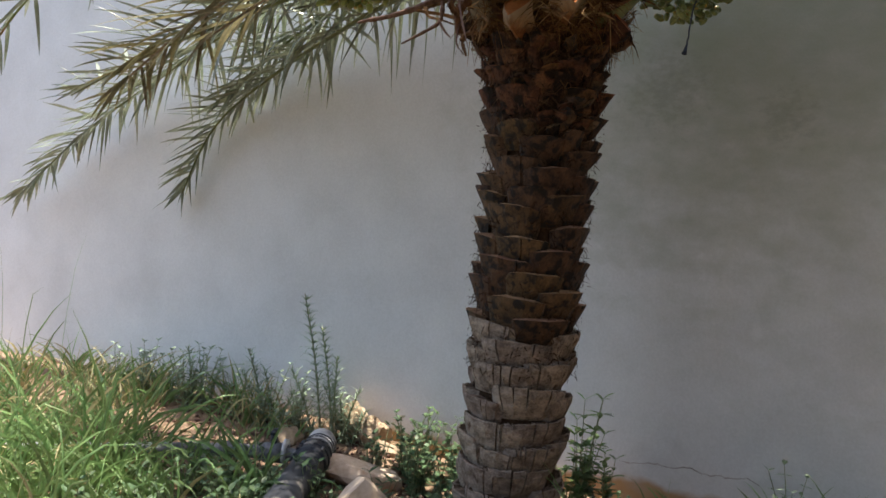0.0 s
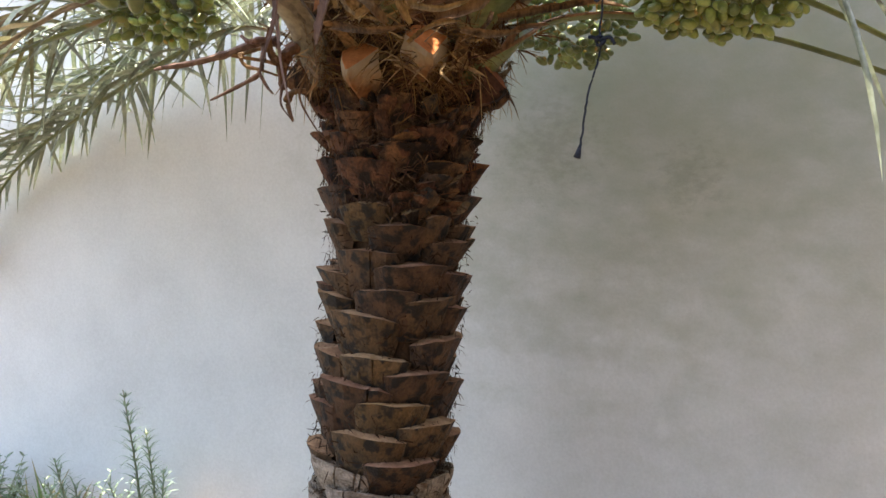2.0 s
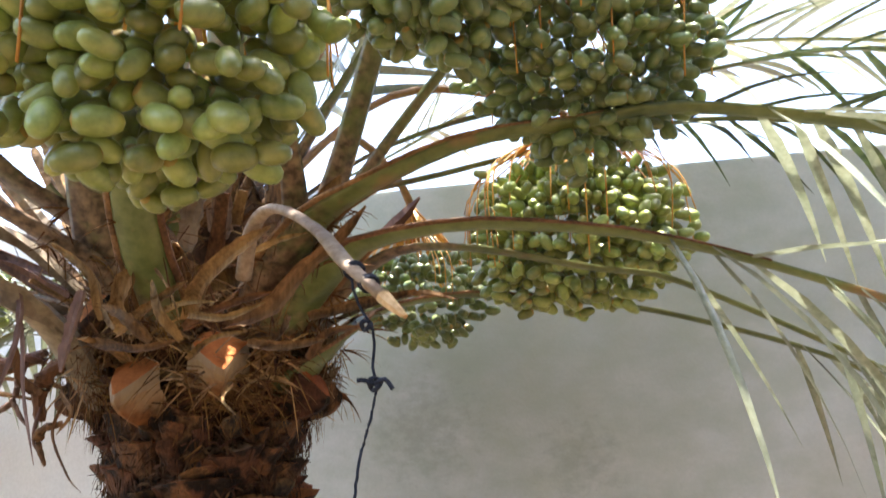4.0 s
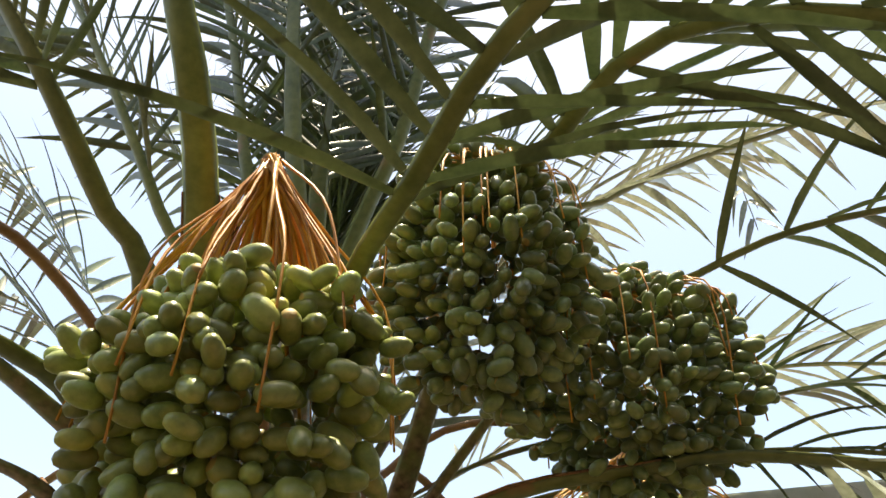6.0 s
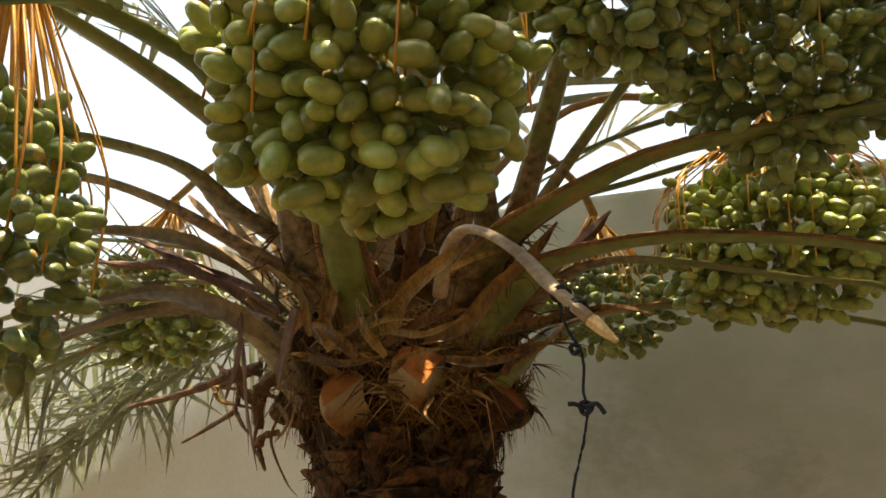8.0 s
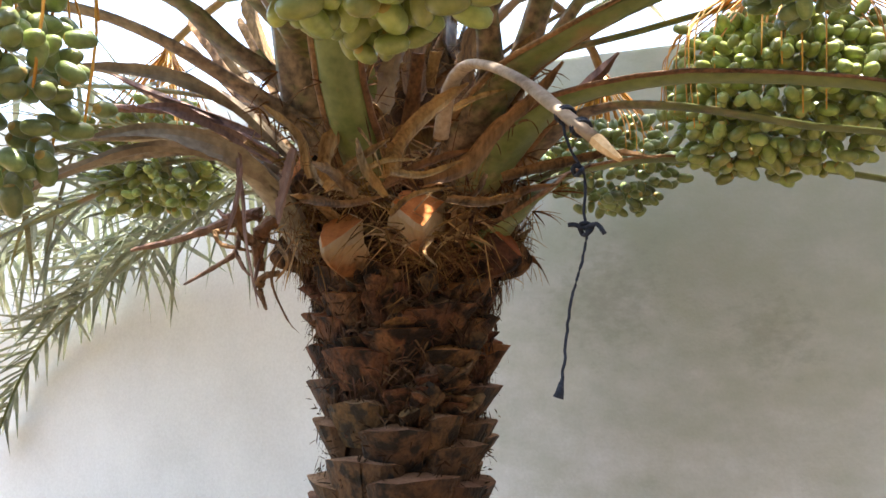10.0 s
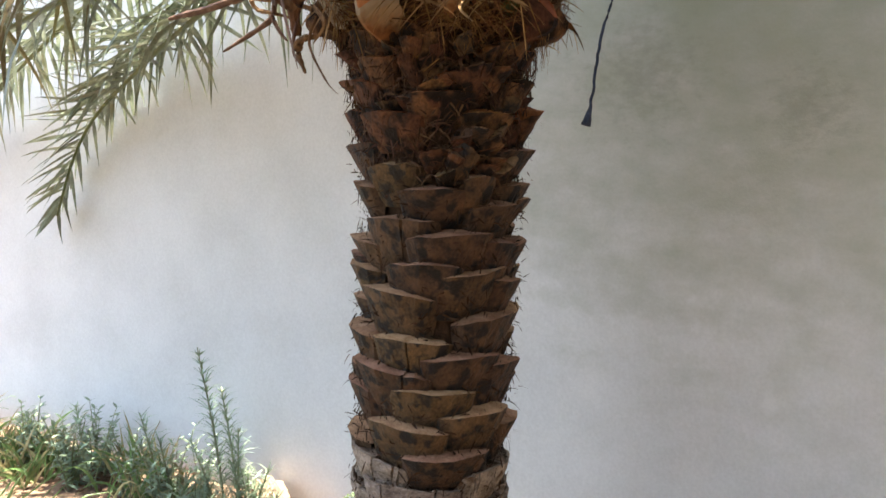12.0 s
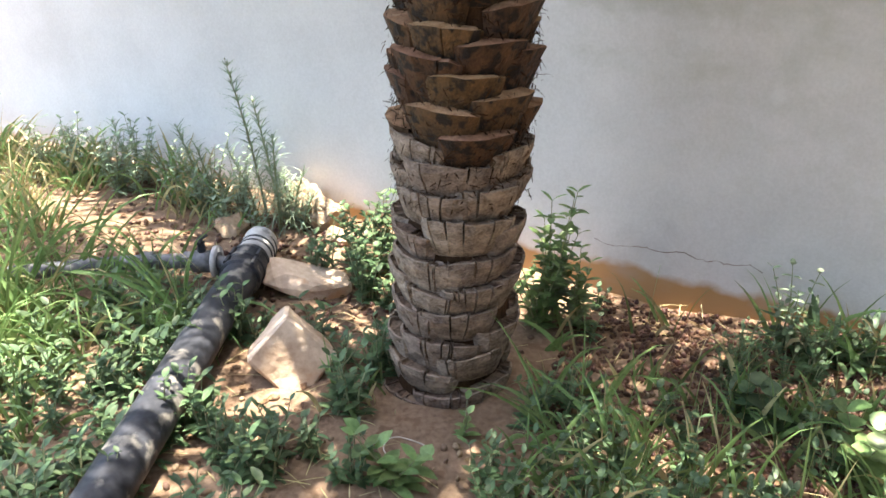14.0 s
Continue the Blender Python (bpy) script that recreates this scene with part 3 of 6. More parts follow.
BOOTS_BROWN = [(5, 0.868, 0.166, -0.03), (64, 0.90, 0.158, 0.06), (-62, 0.93, 0.17, 0), (26, 0.949, 0.165, -0.01), (-11, 0.992, 0.18, -0.12), (95, 1.0, 0.16, -0.05), (49, 1.026, 0.16, 0.06), (7, 1.058, 0.148, -0.02), (-52, 1.06, 0.16, -0.1), (72, 1.108, 0.14, 0.12), (-9, 1.158, 0.162, -0.06), (100, 1.185, 0.15, -0.1), (57, 1.208, 0.158, 0.15), (-60, 1.205, 0.16, -0.05), (15, 1.219, 0.144, 0.0), (88, 1.27, 0.14, -0.12), (-53, 1.262, 0.15, -0.1), (35, 1.287, 0.158, 0.12), (-8, 1.312, 0.15, 0.03)]
BOOTS_HIGH = [(71, 1.352, 0.125, 0.05), (20, 1.382, 0.142, 0.08), (-52, 1.385, 0.14, -0.1), (103, 1.395, 0.14, 0), (55, 1.408, 0.08, 0.06), (-11, 1.427, 0.128, 0.10), (92, 1.47, 0.13, 0.05), (-50, 1.465, 0.14, 0.15), (-9, 1.532, 0.15, 0.0), (63, 1.545, 0.127, 0.06), (-62, 1.54, 0.13, 0.1), (25, 1.578, 0.125, 0.08), (-37, 1.603, 0.14, -0.08), (86, 1.61, 0.11, 0.1), (46, 1.618, 0.11, 0), (-18, 1.645, 0.11, 0.1), (100, 1.68, 0.12, 0), (-24, 1.70, 0.10, -0.1), (16, 1.69, 0.10, 0), (78, 1.69, 0.10, 0)]


def build_boots():
    """The leaf bases on the side of the yard, and a spiral of others round the back."""
    looks = {"grey": ([BOOT_GREY, CUT_GREY, TOP_DIRT], 0.050, 0.10, True), "brown": ([BOOT_FACE, CUT], 0.062, 0.105, False), "rust": ([BOOT_RED, CUT_RUST], 0.058, 0.10, False)}
    rnd = random.Random(5)
    rows = BOOTS_LOW + BOOTS_MID + BOOTS_BROWN + BOOTS_HIGH
    for i in range(143):
        z, ang = 0.05 + i * 0.0122, (i * 137.508 + 40 + rnd.uniform(-5, 5)) % 360
        if 108 < ang < 288:
            rows.append((ang, z, 0.17, rnd.uniform(-0.1, 0.1)))
    for k, (ang, z, width, tilt) in enumerate(rows):
        zone = "grey" if z < 0.80 else "brown" if z < 1.50 else "rust"
        mats, out, height, crack = looks[zone]
        if z > 1.6:
            out *= 0.8
        vs, fs, mi = boot_mesh(k * 7 + 3, out * rnd.uniform(0.9, 1.08), height * rnd.uniform(0.95, 1.2) * (1 if z < 1.33 else 0.8), width * (1.22 if z < 1.33 else 1.08), crack, tilt=tilt)
        ob = part("boot", (vs, fs, mi), mats, palm, smooth=False)
        ob.matrix_parent_inverse = PALM_INV
        lean = rnd.uniform(-2, 3) + (3 if z > 1.5 else 0)
        ob.matrix_basis = Matrix.Translation(AXIS(z)) @ Matrix.Rotation(radians(ang), 4, "Z") @ Matrix.Translation((0, -trunk_radius(z), 0)) @ Matrix.Rotation(radians(lean), 4, "X")


def build_shards():
    """Small torn pieces of leaf base between the upper boots."""
    meshes = []
    for k in range(6):
        vs, fs, mi = boot_mesh(k * 5 + 2, 0.045, 0.06, 0.075, False, 0.006)
        me = bpy.data.meshes.new("shard")
        me.from_pydata(vs, [], fs)
        me.polygons.foreach_set("material_index", mi)
        me.materials.append(BOOT_RED if k % 3 else BOOT_FACE)
        me.materials.append(CUT_RUST if k == 1 else SHEATH)
        meshes.append(me)
    rnd = random.Random(19)
    for i in range(72):
        z, ang = rnd.uniform(1.55, 1.78), rnd.uniform(0, 360)
        if i >= 56:
            z, ang = rnd.uniform(1.42, 1.51), rnd.uniform(15, 75)
        ob = new("shard", meshes[rnd.randrange(6)])
        ob.parent = palm
        ob.matrix_parent_inverse = PALM_INV
        ob.matrix_basis = Matrix.Translation(AXIS(z)) @ Matrix.Rotation(radians(ang), 4, "Z") @ Matrix.Translation((0, -trunk_radius(z) + rnd.uniform(-0.03, 0.0), 0)) @ Matrix.Rotation(radians(rnd.uniform(-10, 25)), 4, "X") @ Matrix.Rotation(radians(rnd.uniform(-35, 35)), 4, "Y") @ Matrix.Diagonal((rnd.uniform(0.4, 1.0), 1, rnd.uniform(0.5, 1.1), 1))


def big_stub(ang, z, out, width, lean, seed):
    """A fresh-cut petiole stub below the crown: a keeled wedge with a rust-coloured cut and pale flanks that run down into the fibre."""
    rnd = random.Random(seed)
    w = width
    rim = [(-0.5 * w, -0.42 * out, 0.028), (-0.30 * w, -0.72 * out, 0.004), (-0.06 * w, -0.97 * out, -0.022), (0.08 * w, -out, -0.024), (0.33 * w, -0.70 * out, 0.004), (0.52 * w, -0.38 * out, 0.032), (0.26 * w, -0.30 * out, 0.050), (0.0, -0.27 * out, 0.054), (-0.26 * w, -0.30 * out, 0.049)]
    rim = [Vector(p) + Vector((rnd.uniform(-1, 1), rnd.uniform(-1, 1), rnd.uniform(-1, 1))) * 0.004 for p in rim]
    m, n = len(rim), 7
    rings = [rim]
    for k in range(1, n):
        f = k / (n - 1)
        swell = 1.01 + 0.12 * math.sin(math.pi * f * 0.62)
        rings.append([Vector((p.x * swell, p.y * (1.0 + 0.10 * f - 0.9 * f ** 2.2) + 0.05 * f ** 3, min(p.z, 0.02 * (1 - f)) - 0.003 - 0.060 * f)) + Vector((rnd.uniform(-1, 1), rnd.uniform(-1, 1), 0)) * 0.0025 for p in rim])
    vs = [p for r in rings for p in r]
    fs, mi = [tuple(range(m))], [1]
    for j in range(n - 1):
        for k in range(m):
            q = (k + 1) % m
            fs.append((j * m + q, j * m + k, (j + 1) * m + k, (j + 1) * m + q))
            mi.append(0)
    fs.append(tuple(reversed(range((n - 1) * m, n * m))))
    mi.append(0)
    ob = palm_part("cut_stub", (vs, fs, mi), [STUB_SIDE if seed < 3 else BOOT_RED, CUT_RED], "cut leaf stub with a rust-coloured face", smooth=False)
    ob.matrix_basis = Matrix.Translation(AXIS(z)) @ Matrix.Rotation(radians(ang), 4, "Z") @ Matrix.Translation((0, -trunk_radius(z) - 0.012, 0)) @ Matrix.Rotation(radians(lean), 4, "X")


def build_petiole_bases():
    """Broad old petiole bases fanning out of the crown, most of them cut short."""
    rnd = random.Random(41)
    for i in range(34):
        a = radians(i * 137.508 + 15)
        level = i / 33
        out = Vector((math.cos(a), math.sin(a), 0))
        tang = Vector((-out.y, out.x, 0))
        z0 = 1.66 + 0.30 * level
        if level < 0.35 and out.x > 0.1:
            continue
        root = AXIS(z0) + out * (0.15 - 0.07 * level)
        rise = 0.35 + 1.5 * level ** 1.3
        ln = rnd.uniform(0.22, 0.42)
        way = (out + Vector((0, 0, rise)) + tang * rnd.uniform(-0.25, 0.25)).normalized()
        tip = root + way * ln + Vector((0, 0, -0.06 * rnd.random()))
        line, _ = spline([root - way * 0.06, root.lerp(tip, 0.5) + Vector((0, 0, 0.025)), tip], 12)
        w0 = rnd.uniform(0.032, 0.048)
        old = rnd.random() < 0.72 or level < 0.4
        mat = rnd.choice([SHEATH, PETIOLE_OLD, PETIOLE_OLD, PALE]) if old else PETIOLE
        palm_part("petiole_base", keeled(line, lambda s: w0 * (1.1 - 0.72 * min(1, s * 1.25)), 0.36), mat, smooth=False)


STUBS = [(-4, 1.748, 0.105, 0.088, 2), (32, 1.795, 0.11, 0.10, 4), (80, 1.765, 0.105, 0.08, 4), (-66, 1.775, 0.10, 0.10, 6), (112, 1.78, 0.09, 0.10, 4), (150, 1.79, 0.09, 0.1, 4), (195, 1.78, 0.09, 0.1, 4), (-110, 1.79, 0.09, 0.1, 4), (-150, 1.77, 0.09, 0.1, 4), (-24, 1.90, 0.08, 0.07, 14)]


def on_cut(a, z):
    """True before the face of a fresh-cut stub."""
    return any(abs((math.degrees(a) + 90 - ang + 180) % 360 - 180) < 17 and -0.03 < z - top < 0.07 for ang, top, _, _, _ in STUBS[:3])


def build_fibre():
    """Ragged brown fibre between the leaf bases below the crown, and shreds on the trunk."""
    rnd = random.Random(11)
    chunks = []
    for i in range(4060):
        z = rnd.uniform(1.72, 1.92 if i % 3 else 2.3) if i < 4000 else rnd.uniform(1.45, 1.76) if i < 4400 else rnd.uniform(0.7, 1.45)
        a = rnd.uniform(0, 2 * math.pi)
        if on_cut(a, z):
            continue
        out = Vector((math.cos(a), math.sin(a), 0))
        p = AXIS(z) + out * (trunk_radius(min(z, 1.8)) + (rnd.uniform(0.0, 0.085) * min(1, max(0.25, (z - 1.70) / 0.06)) if i < 4000 else rnd.uniform(0, 0.04)) + (0.02 if 1.72 < z else 0.03) - max(0, z - 1.85) * 0.22)
        tang = Vector((-out.y, out.x, 0))
        way = tang * rnd.uniform(-1, 1) + Vector((0, 0, rnd.uniform(-0.8, 0.6))) + out * rnd.uniform(-0.2, 0.08)
        chunks.append(blade(p, way, out, rnd.uniform(0.04, 0.11) * (1 if i < 4000 else 0.6), rnd.uniform(0.0008, 0.0026), rnd.uniform(0, 14), 0.2, 4, rnd.uniform(-1, 1)))
    for _ in range(1300):
        z, a = rnd.uniform(1.70, 1.88), rnd.uniform(0, 2 * math.pi)
        if on_cut(a, z):
            continue
        out = Vector((math.cos(a), math.sin(a), 0))
        tang = Vector((-out.y, out.x, 0)) * rnd.choice((-1, 1))
        p = AXIS(z) + out * (trunk_radius(min(z, 1.8)) + rnd.uniform(0.03, 0.075) - max(0, z - 1.82) * 0.3)
        chunks.append(blade(p, tang - out * rnd.uniform(0.2, 0.5) + Vector((0, 0, rnd.uniform(-0.1, 0.5))), out, rnd.uniform(0.07, 0.16), rnd.uniform(0.0012, 0.003), rnd.uniform(7, 16), 0.2, 7, rnd.uniform(-1, 1)))
    tagged(palm_part("fibre", join(chunks), FIBRE, "ragged brown leaf-base fibre"), kind="stuff")
    chunks = []
    for i in range(900):
        z, a = rnd.uniform(1.74, 1.90), rnd.uniform(0, 2 * math.pi)
        if on_cut(a, z):
            continue
        out = Vector((math.cos(a), math.sin(a), 0))
        tang = Vector((-out.y, out.x, 0))
        p = AXIS(z) + out * (trunk_radius(min(z, 1.8)) + rnd.uniform(0.03, 0.10) - max(0, z - 1.82) * 0.35)
        way = tang * rnd.uniform(-1, 1) + Vector((0, 0, rnd.uniform(-0.5, 0.6))) + out * rnd.uniform(-0.1, 0.25)
        chunks.append(blade(p, way, out, rnd.uniform(0.05, 0.13), rnd.uniform(0.0015, 0.006), rnd.uniform(0, 10), 0.3, 5, rnd.uniform(-2, 2)))
    tagged(palm_part("straw_fibre", join(chunks), PALE, "pale straw-like sheath fibre"), kind="stuff")


def build_shreds():
    """Short dark shreds and dirt caught between the boots, all the way down the trunk."""
    rnd = random.Random(73)
    chunks = []
    for _ in range(3800):
        z = rnd.uniform(0.62, 1.74)
        a = rnd.uniform(0, 2 * math.pi)
        out = Vector((math.cos(a), math.sin(a), 0))
        tang = Vector((-out.y, out.x, 0))
        p = AXIS(z) + out * (trunk_radius(z) + rnd.uniform(0.012, 0.046))
        way = tang * rnd.uniform(-1, 1) + Vector((0, 0, rnd.uniform(-1.0, 0.4))) + out * rnd.uniform(-0.1, 0.35)
        chunks.append(blade(p, way, out, rnd.uniform(0.010, 0.034), rnd.uniform(0.0012, 0.0045), rnd.uniform(0, 20), 0.3, 3, rnd.uniform(-2, 2)))
    tagged(palm_part("bark_fluff", join(chunks), CORE, "dark shreds between the leaf bases"), kind="stuff")
    chunks = []
    for _ in range(2600):
        z = rnd.uniform(1.50, 1.76) if rnd.random() < 0.8 else rnd.uniform(1.40, 1.50)
        a = rnd.uniform(0, 2 * math.pi)
        if on_cut(a, z):
            continue
        out = Vector((math.cos(a), math.sin(a), 0))
        tang = Vector((-out.y, out.x, 0))
        p = AXIS(z) + out * (trunk_radius(z) + rnd.uniform(0.005, 0.04))
        way = tang * rnd.uniform(-1, 1) + Vector((0, 0, rnd.uniform(-1.0, 0.8))) + out * rnd.uniform(-0.2, 0.15)
        chunks.append(blade(p, way, out, rnd.uniform(0.02, 0.065), rnd.uniform(0.0015, 0.0045), rnd.uniform(5, 40), 0.4, 6, rnd.uniform(-3, 3)))
    for _ in range(260):
        z, a = rnd.uniform(0.8, 1.5), rnd.uniform(0, 2 * math.pi)
        out = Vector((math.cos(a), math.sin(a), 0))
        tang = Vector((-out.y, out.x, 0))
        p = AXIS(z) + out * (trunk_radius(z) + rnd.uniform(0.03, 0.06))
        chunks.append(blade(p, tang * rnd.uniform(-1, 1) + out * rnd.uniform(0.2, 0.9) + Vector((0, 0, rnd.uniform(-0.8, 0.5))), tang, rnd.uniform(0.01, 0.035), rnd.uniform(0.0008, 0.002), rnd.uniform(5, 40), 0.3, 4, rnd.uniform(-3, 3)))
    tagged(palm_part("bark_fluff", join(chunks), FLUFF, "matted red-brown fibre below the crown"), kind="stuff")


def build_sheaths():
    """Dry sheath flaps curling round the petiole bases."""
    rnd = random.Random(21)
    for i in range(110):
        a = radians(i * 137.5)
        out = Vector((math.cos(a), math.sin(a), 0))
        tang = Vector((-out.y, out.x, 0))
        z = 1.70 + 0.32 * (i % 17) / 17
        if on_cut(a, z) or z < 1.76:
            continue
        p = AXIS(z) + out * (trunk_radius(min(z, 1.75)) + 0.03 + 0.04 * rnd.random() - max(0, z - 1.8) * 0.3)
        way = out * rnd.uniform(0.05, 0.6) + Vector((0, 0, rnd.uniform(0.3, 1.0))) + tang * rnd.uniform(-1.3, 1.3)
        v, f = blade(p - way.normalized() * 0.05, way, out, rnd.uniform(0.09, 0.19), rnd.uniform(0.035, 0.09), rnd.uniform(-3, 8), rnd.uniform(0.2, 0.9), 7, rnd.uniform(-1.2, 1.2))
        palm_part("sheath", (v, f), PALE if rnd.random() < 0.16 else rnd.choice([SHEATH, SHEATH, BOOT_RED]), smooth=False)


def build_straps():
    """Long dry straps and torn sheath edges that curl between the petioles."""
    rnd = random.Random(61)
    for i in range(90):
        a = radians(i * 137.5 + 60)
        out = Vector((math.cos(a), math.sin(a), 0))
        tang = Vector((-out.y, out.x, 0))
        z = 1.76 + 0.30 * rnd.random()
        r = 0.22 - 0.28 * max(0, z - 1.82)
        p = AXIS(z) + out * (r + rnd.uniform(-0.03, 0.03))
        way = tang * rnd.uniform(-1, 1) + out * rnd.uniform(0.2, 0.9) + Vector((0, 0, rnd.uniform(0.0, 0.9)))
        v, f = blade(p - way.normalized() * 0.06, way, out + Vector((0, 0, 0.5)), rnd.uniform(0.10, 0.22), rnd.uniform(0.012, 0.035), rnd.uniform(1, 10), rnd.uniform(0.2, 0.8), 8, rnd.uniform(-1.6, 1.6))
        palm_part("strap", (v, f), rnd.choice([SHEATH, SHEATH, PALE, FIBRE]), smooth=False)


def build_strip(pts, w0, w1, mat):
    """A dry leaf-base strip or short petiole, its cupped face turned away from the trunk; half-widths w0 at the root, w1 at the tip."""
    rnd = random.Random(int(abs(pts[0][0] * 1000) + abs(pts[0][2] * 1000)))
    line, _ = spline(pts, 20)
    ring = ((-1, 0.75), (-0.6, 0.12), (0, -0.12), (0.6, 0.12), (1, 0.75), (0.62, -0.22), (0, -0.46), (-0.62, -0.22))
    if mat in (SHEATH, PALE):
        w0, w1 = w0 * 0.68, w1 * 0.6
    vs, fs = [], []
    side = None
    for i, p in enumerate(line):
        t = (line[min(i + 1, 20)] - line[max(i - 1, 0)]).normalized()
        out = p - AXIS(p.z - 0.05)
        u = t.cross(out).normalized()
        if side is not None and u.dot(side) < 0:
            u = -u
        side = u
        w = u.cross(t).normalized()
        if w.dot(out) < 0:
            w = -w
        r = (w0 + (w1 - w0) * i / 20) * (1 + 0.17 * rnd.uniform(-1, 1)) * (1 - 0.75 * max(0, (i - 16) / 4) ** 1.5) * (0.6 + 0.4 * min(1, i / 4))
        th = min(r, 0.012) * 1.3
        vs += [p + u * (a * r) + w * (b * th) for a, b in ring]
    for i in range(20):
        for k in range(8):
            q = (k + 1) % 8
            fs.append((i * 8 + k, i * 8 + q, (i + 1) * 8 + q, (i + 1) * 8 + k))
    fs += [tuple(reversed(range(8))), tuple(range(160, 168))]
    palm_part("petiole_strip", (vs, fs), mat, smooth=False)


def build_frond(pts, d0, extra, leaf, kind, seed, single=False, dense=1.0, stub=False, hang=False, limp=False, thick=1.0, messy=0.15, brown=0.5, base=0.02, lit_tone=False, forward=1.0, perky=False):
    """A frond: keeled rachis along pts, leaflets in four ranks from d0 metres on; extra metres are added at the tip."""
    rnd = random.Random(seed)
    if not hang:                          # root the petiole in the crown
        b = Vector(pts[0])
        r = AXIS(1.74).lerp(Vector((b.x, b.y, 1.74)), 0.45)
        pts = [(r.x, r.y, min(1.86, b.z - 0.12))] + list(pts)
    if not stub:                          # carry the frond on beyond its last point, bending down
        p, way = Vector(pts[-1]), (Vector(pts[-1]) - Vector(pts[-2])).normalized()
        pts = list(pts)
        for _ in range(int(extra / 0.3)):
            way = (way + Vector((0, 0, -0.16))).normalized()
            p = p + way * 0.3
            p.y = min(p.y, 3.22)
            pts.append(tuple(p))
    line, length = spline(pts, 36)
    s0 = min(0.9, d0 / length)

    def radius(s):
        d = s * length
        taper = 0.5 + 0.5 * min(1, d / 0.42) if base == 0.026 and thick == 2.0 else 1
        return taper * thick * (0.005 + 0.014 * max(0, 1 - s)) + taper * base * math.exp(-((d - 0.06) / 0.24) ** 2) + 0.006 * math.exp(-d)
    rachis = keeled(line, lambda s: radius(s), 0.45)
    ob = palm_part("frond", rachis, PETIOLE_OLD if kind == "old" else PETIOLE, "dried brown-grey frond" if kind == "old" else "")
    age = ob.data.attributes.new("age", "FLOAT", "POINT")
    age.data.foreach_set("value", [min(1.0, max(0.0, 1.0 - (v // 8) / 36 * length / max(0.02, brown) * 0.75)) if not hang else 0.0 for v in range(len(ob.data.vertices))])
    if base > 0.025:                      # browned, corky margins of the broad petioles
        for sg in (-1, 1):
            edge = []
            for j in range(2, 15):
                t = (line[j + 1] - line[j - 1]).normalized()
                u = t.cross(Vector((0, 0, 1))).normalized()
                edge.append(line[j] + u * sg * radius(j / 36) * 0.98 + u.cross(t).normalized() * radius(j / 36) * 0.18 + Vector((rnd.uniform(-1, 1), rnd.uniform(-1, 1), 0)) * 0.0015)
            palm_part("petiole_margin", tube(edge, lambda s: 0.011 - 0.008 * s, 7, 0.5), SHEATH, "browned petiole margin", parent=ob).matrix_parent_inverse = Matrix()
    if not hang:
        shreds = []
        for _ in range(46):
            d = rnd.uniform(0.03, 0.36)
            j = min(34, int(d / length * 36))
            t = (line[j + 1] - line[j]).normalized()
            u = t.cross(Vector((0, 0, 1))).normalized()
            sg = rnd.choice((-1, 1))
            p = line[j] + u * sg * radius(j / 36) * rnd.uniform(0.7, 1.0)
            way = u * sg * rnd.uniform(0.1, 0.8) + t * rnd.uniform(-0.6, 1.0) + Vector((0, 0, rnd.uniform(-0.9, 0.2)))
            shreds.append(blade(p, way, u, rnd.uniform(0.03, 0.11), rnd.uniform(0.001, 0.005), rnd.uniform(2, 18), 0.4, 5, rnd.uniform(-2, 2)))
        tagged(palm_part("torn_margin", join(shreds), FIBRE, "torn brown sheath fibres", parent=ob, smooth=False), kind="stuff").matrix_parent_inverse = Matrix()
    if stub:
        return ob
    chunks = []
    count = max(6, int((1 - s0) * length / 0.045 * dense))
    for i in range(count):
        s = s0 + (1 - s0) * (i + rnd.random() * 0.6) / count
        j = min(35, int(s * 36))
        p = line[j].lerp(line[j + 1], s * 36 - j)
        t = (line[min(j + 2, 36)] - line[max(j - 1, 0)]).normalized()
        side = t.cross(Vector((0, 0, 1)))
        side = side.normalized() if side.length > 0.05 else Vector((1, 0, 0))
        up = side.cross(t).normalized()
        q = (s - s0) / (1 - s0)
        ln = leaf * (0.45 + 0.55 * math.sin(math.pi * min(1, 0.2 + q * 0.85))) * rnd.uniform(0.85, 1.12)
        for sg in (-1, 1):
            rank = rnd.choice((0.2, 0.55, 0.95) if perky else (-0.35, 0.15, 0.55))
            way = side * sg * (0.9 - 0.3 * q) + t * (0.75 + 0.65 * q) * (forward if sg > 0 else 1) + up * (rank + rnd.uniform(-messy, messy)) + t * rnd.uniform(-messy, messy)
            if limp:
                way = way + Vector((0, 0, -rnd.uniform(0.1, 1.3)))
            droop = rnd.uniform(0.3, 2.4) if limp else rnd.uniform(0.1, 1.4 if perky else 2.6) if messy > 0.2 else rnd.uniform(0.2, 1.8) if kind != "old" else rnd.uniform(1.5, 6)
            if messy > 0.2 and q < 0.35 and rnd.random() < 0.25:   # limp leaflets close to the crown
                droop = rnd.uniform(5, 9)
            chunks.append(blade(p + side * sg * radius(s) * 0.8, way, up, ln * (0.8 if forward < 1 and sg < 0 else 1) * rnd.uniform(0.9, 1.1), rnd.uniform(0.02, 0.028) * (0.9 if limp else 0.8 if messy > 0.2 else 1), droop, 0.45, 5, rnd.uniform(-0.5, 0.5) * (3 if limp or messy > 0.2 else 1)))
    mat = LEAFLET_OLD if kind == "old" else LEAFLET_LIT if lit_tone else LEAFLET
    if single:
        for v, f in chunks:
            palm_part("leaflet", (v, f), mat, parent=ob).matrix_parent_inverse = Matrix()
    else:
        tagged(palm_part("foliage", join(chunks), mat, parent=ob), kind="stuff").matrix_parent_inverse = Matrix()
    return ob


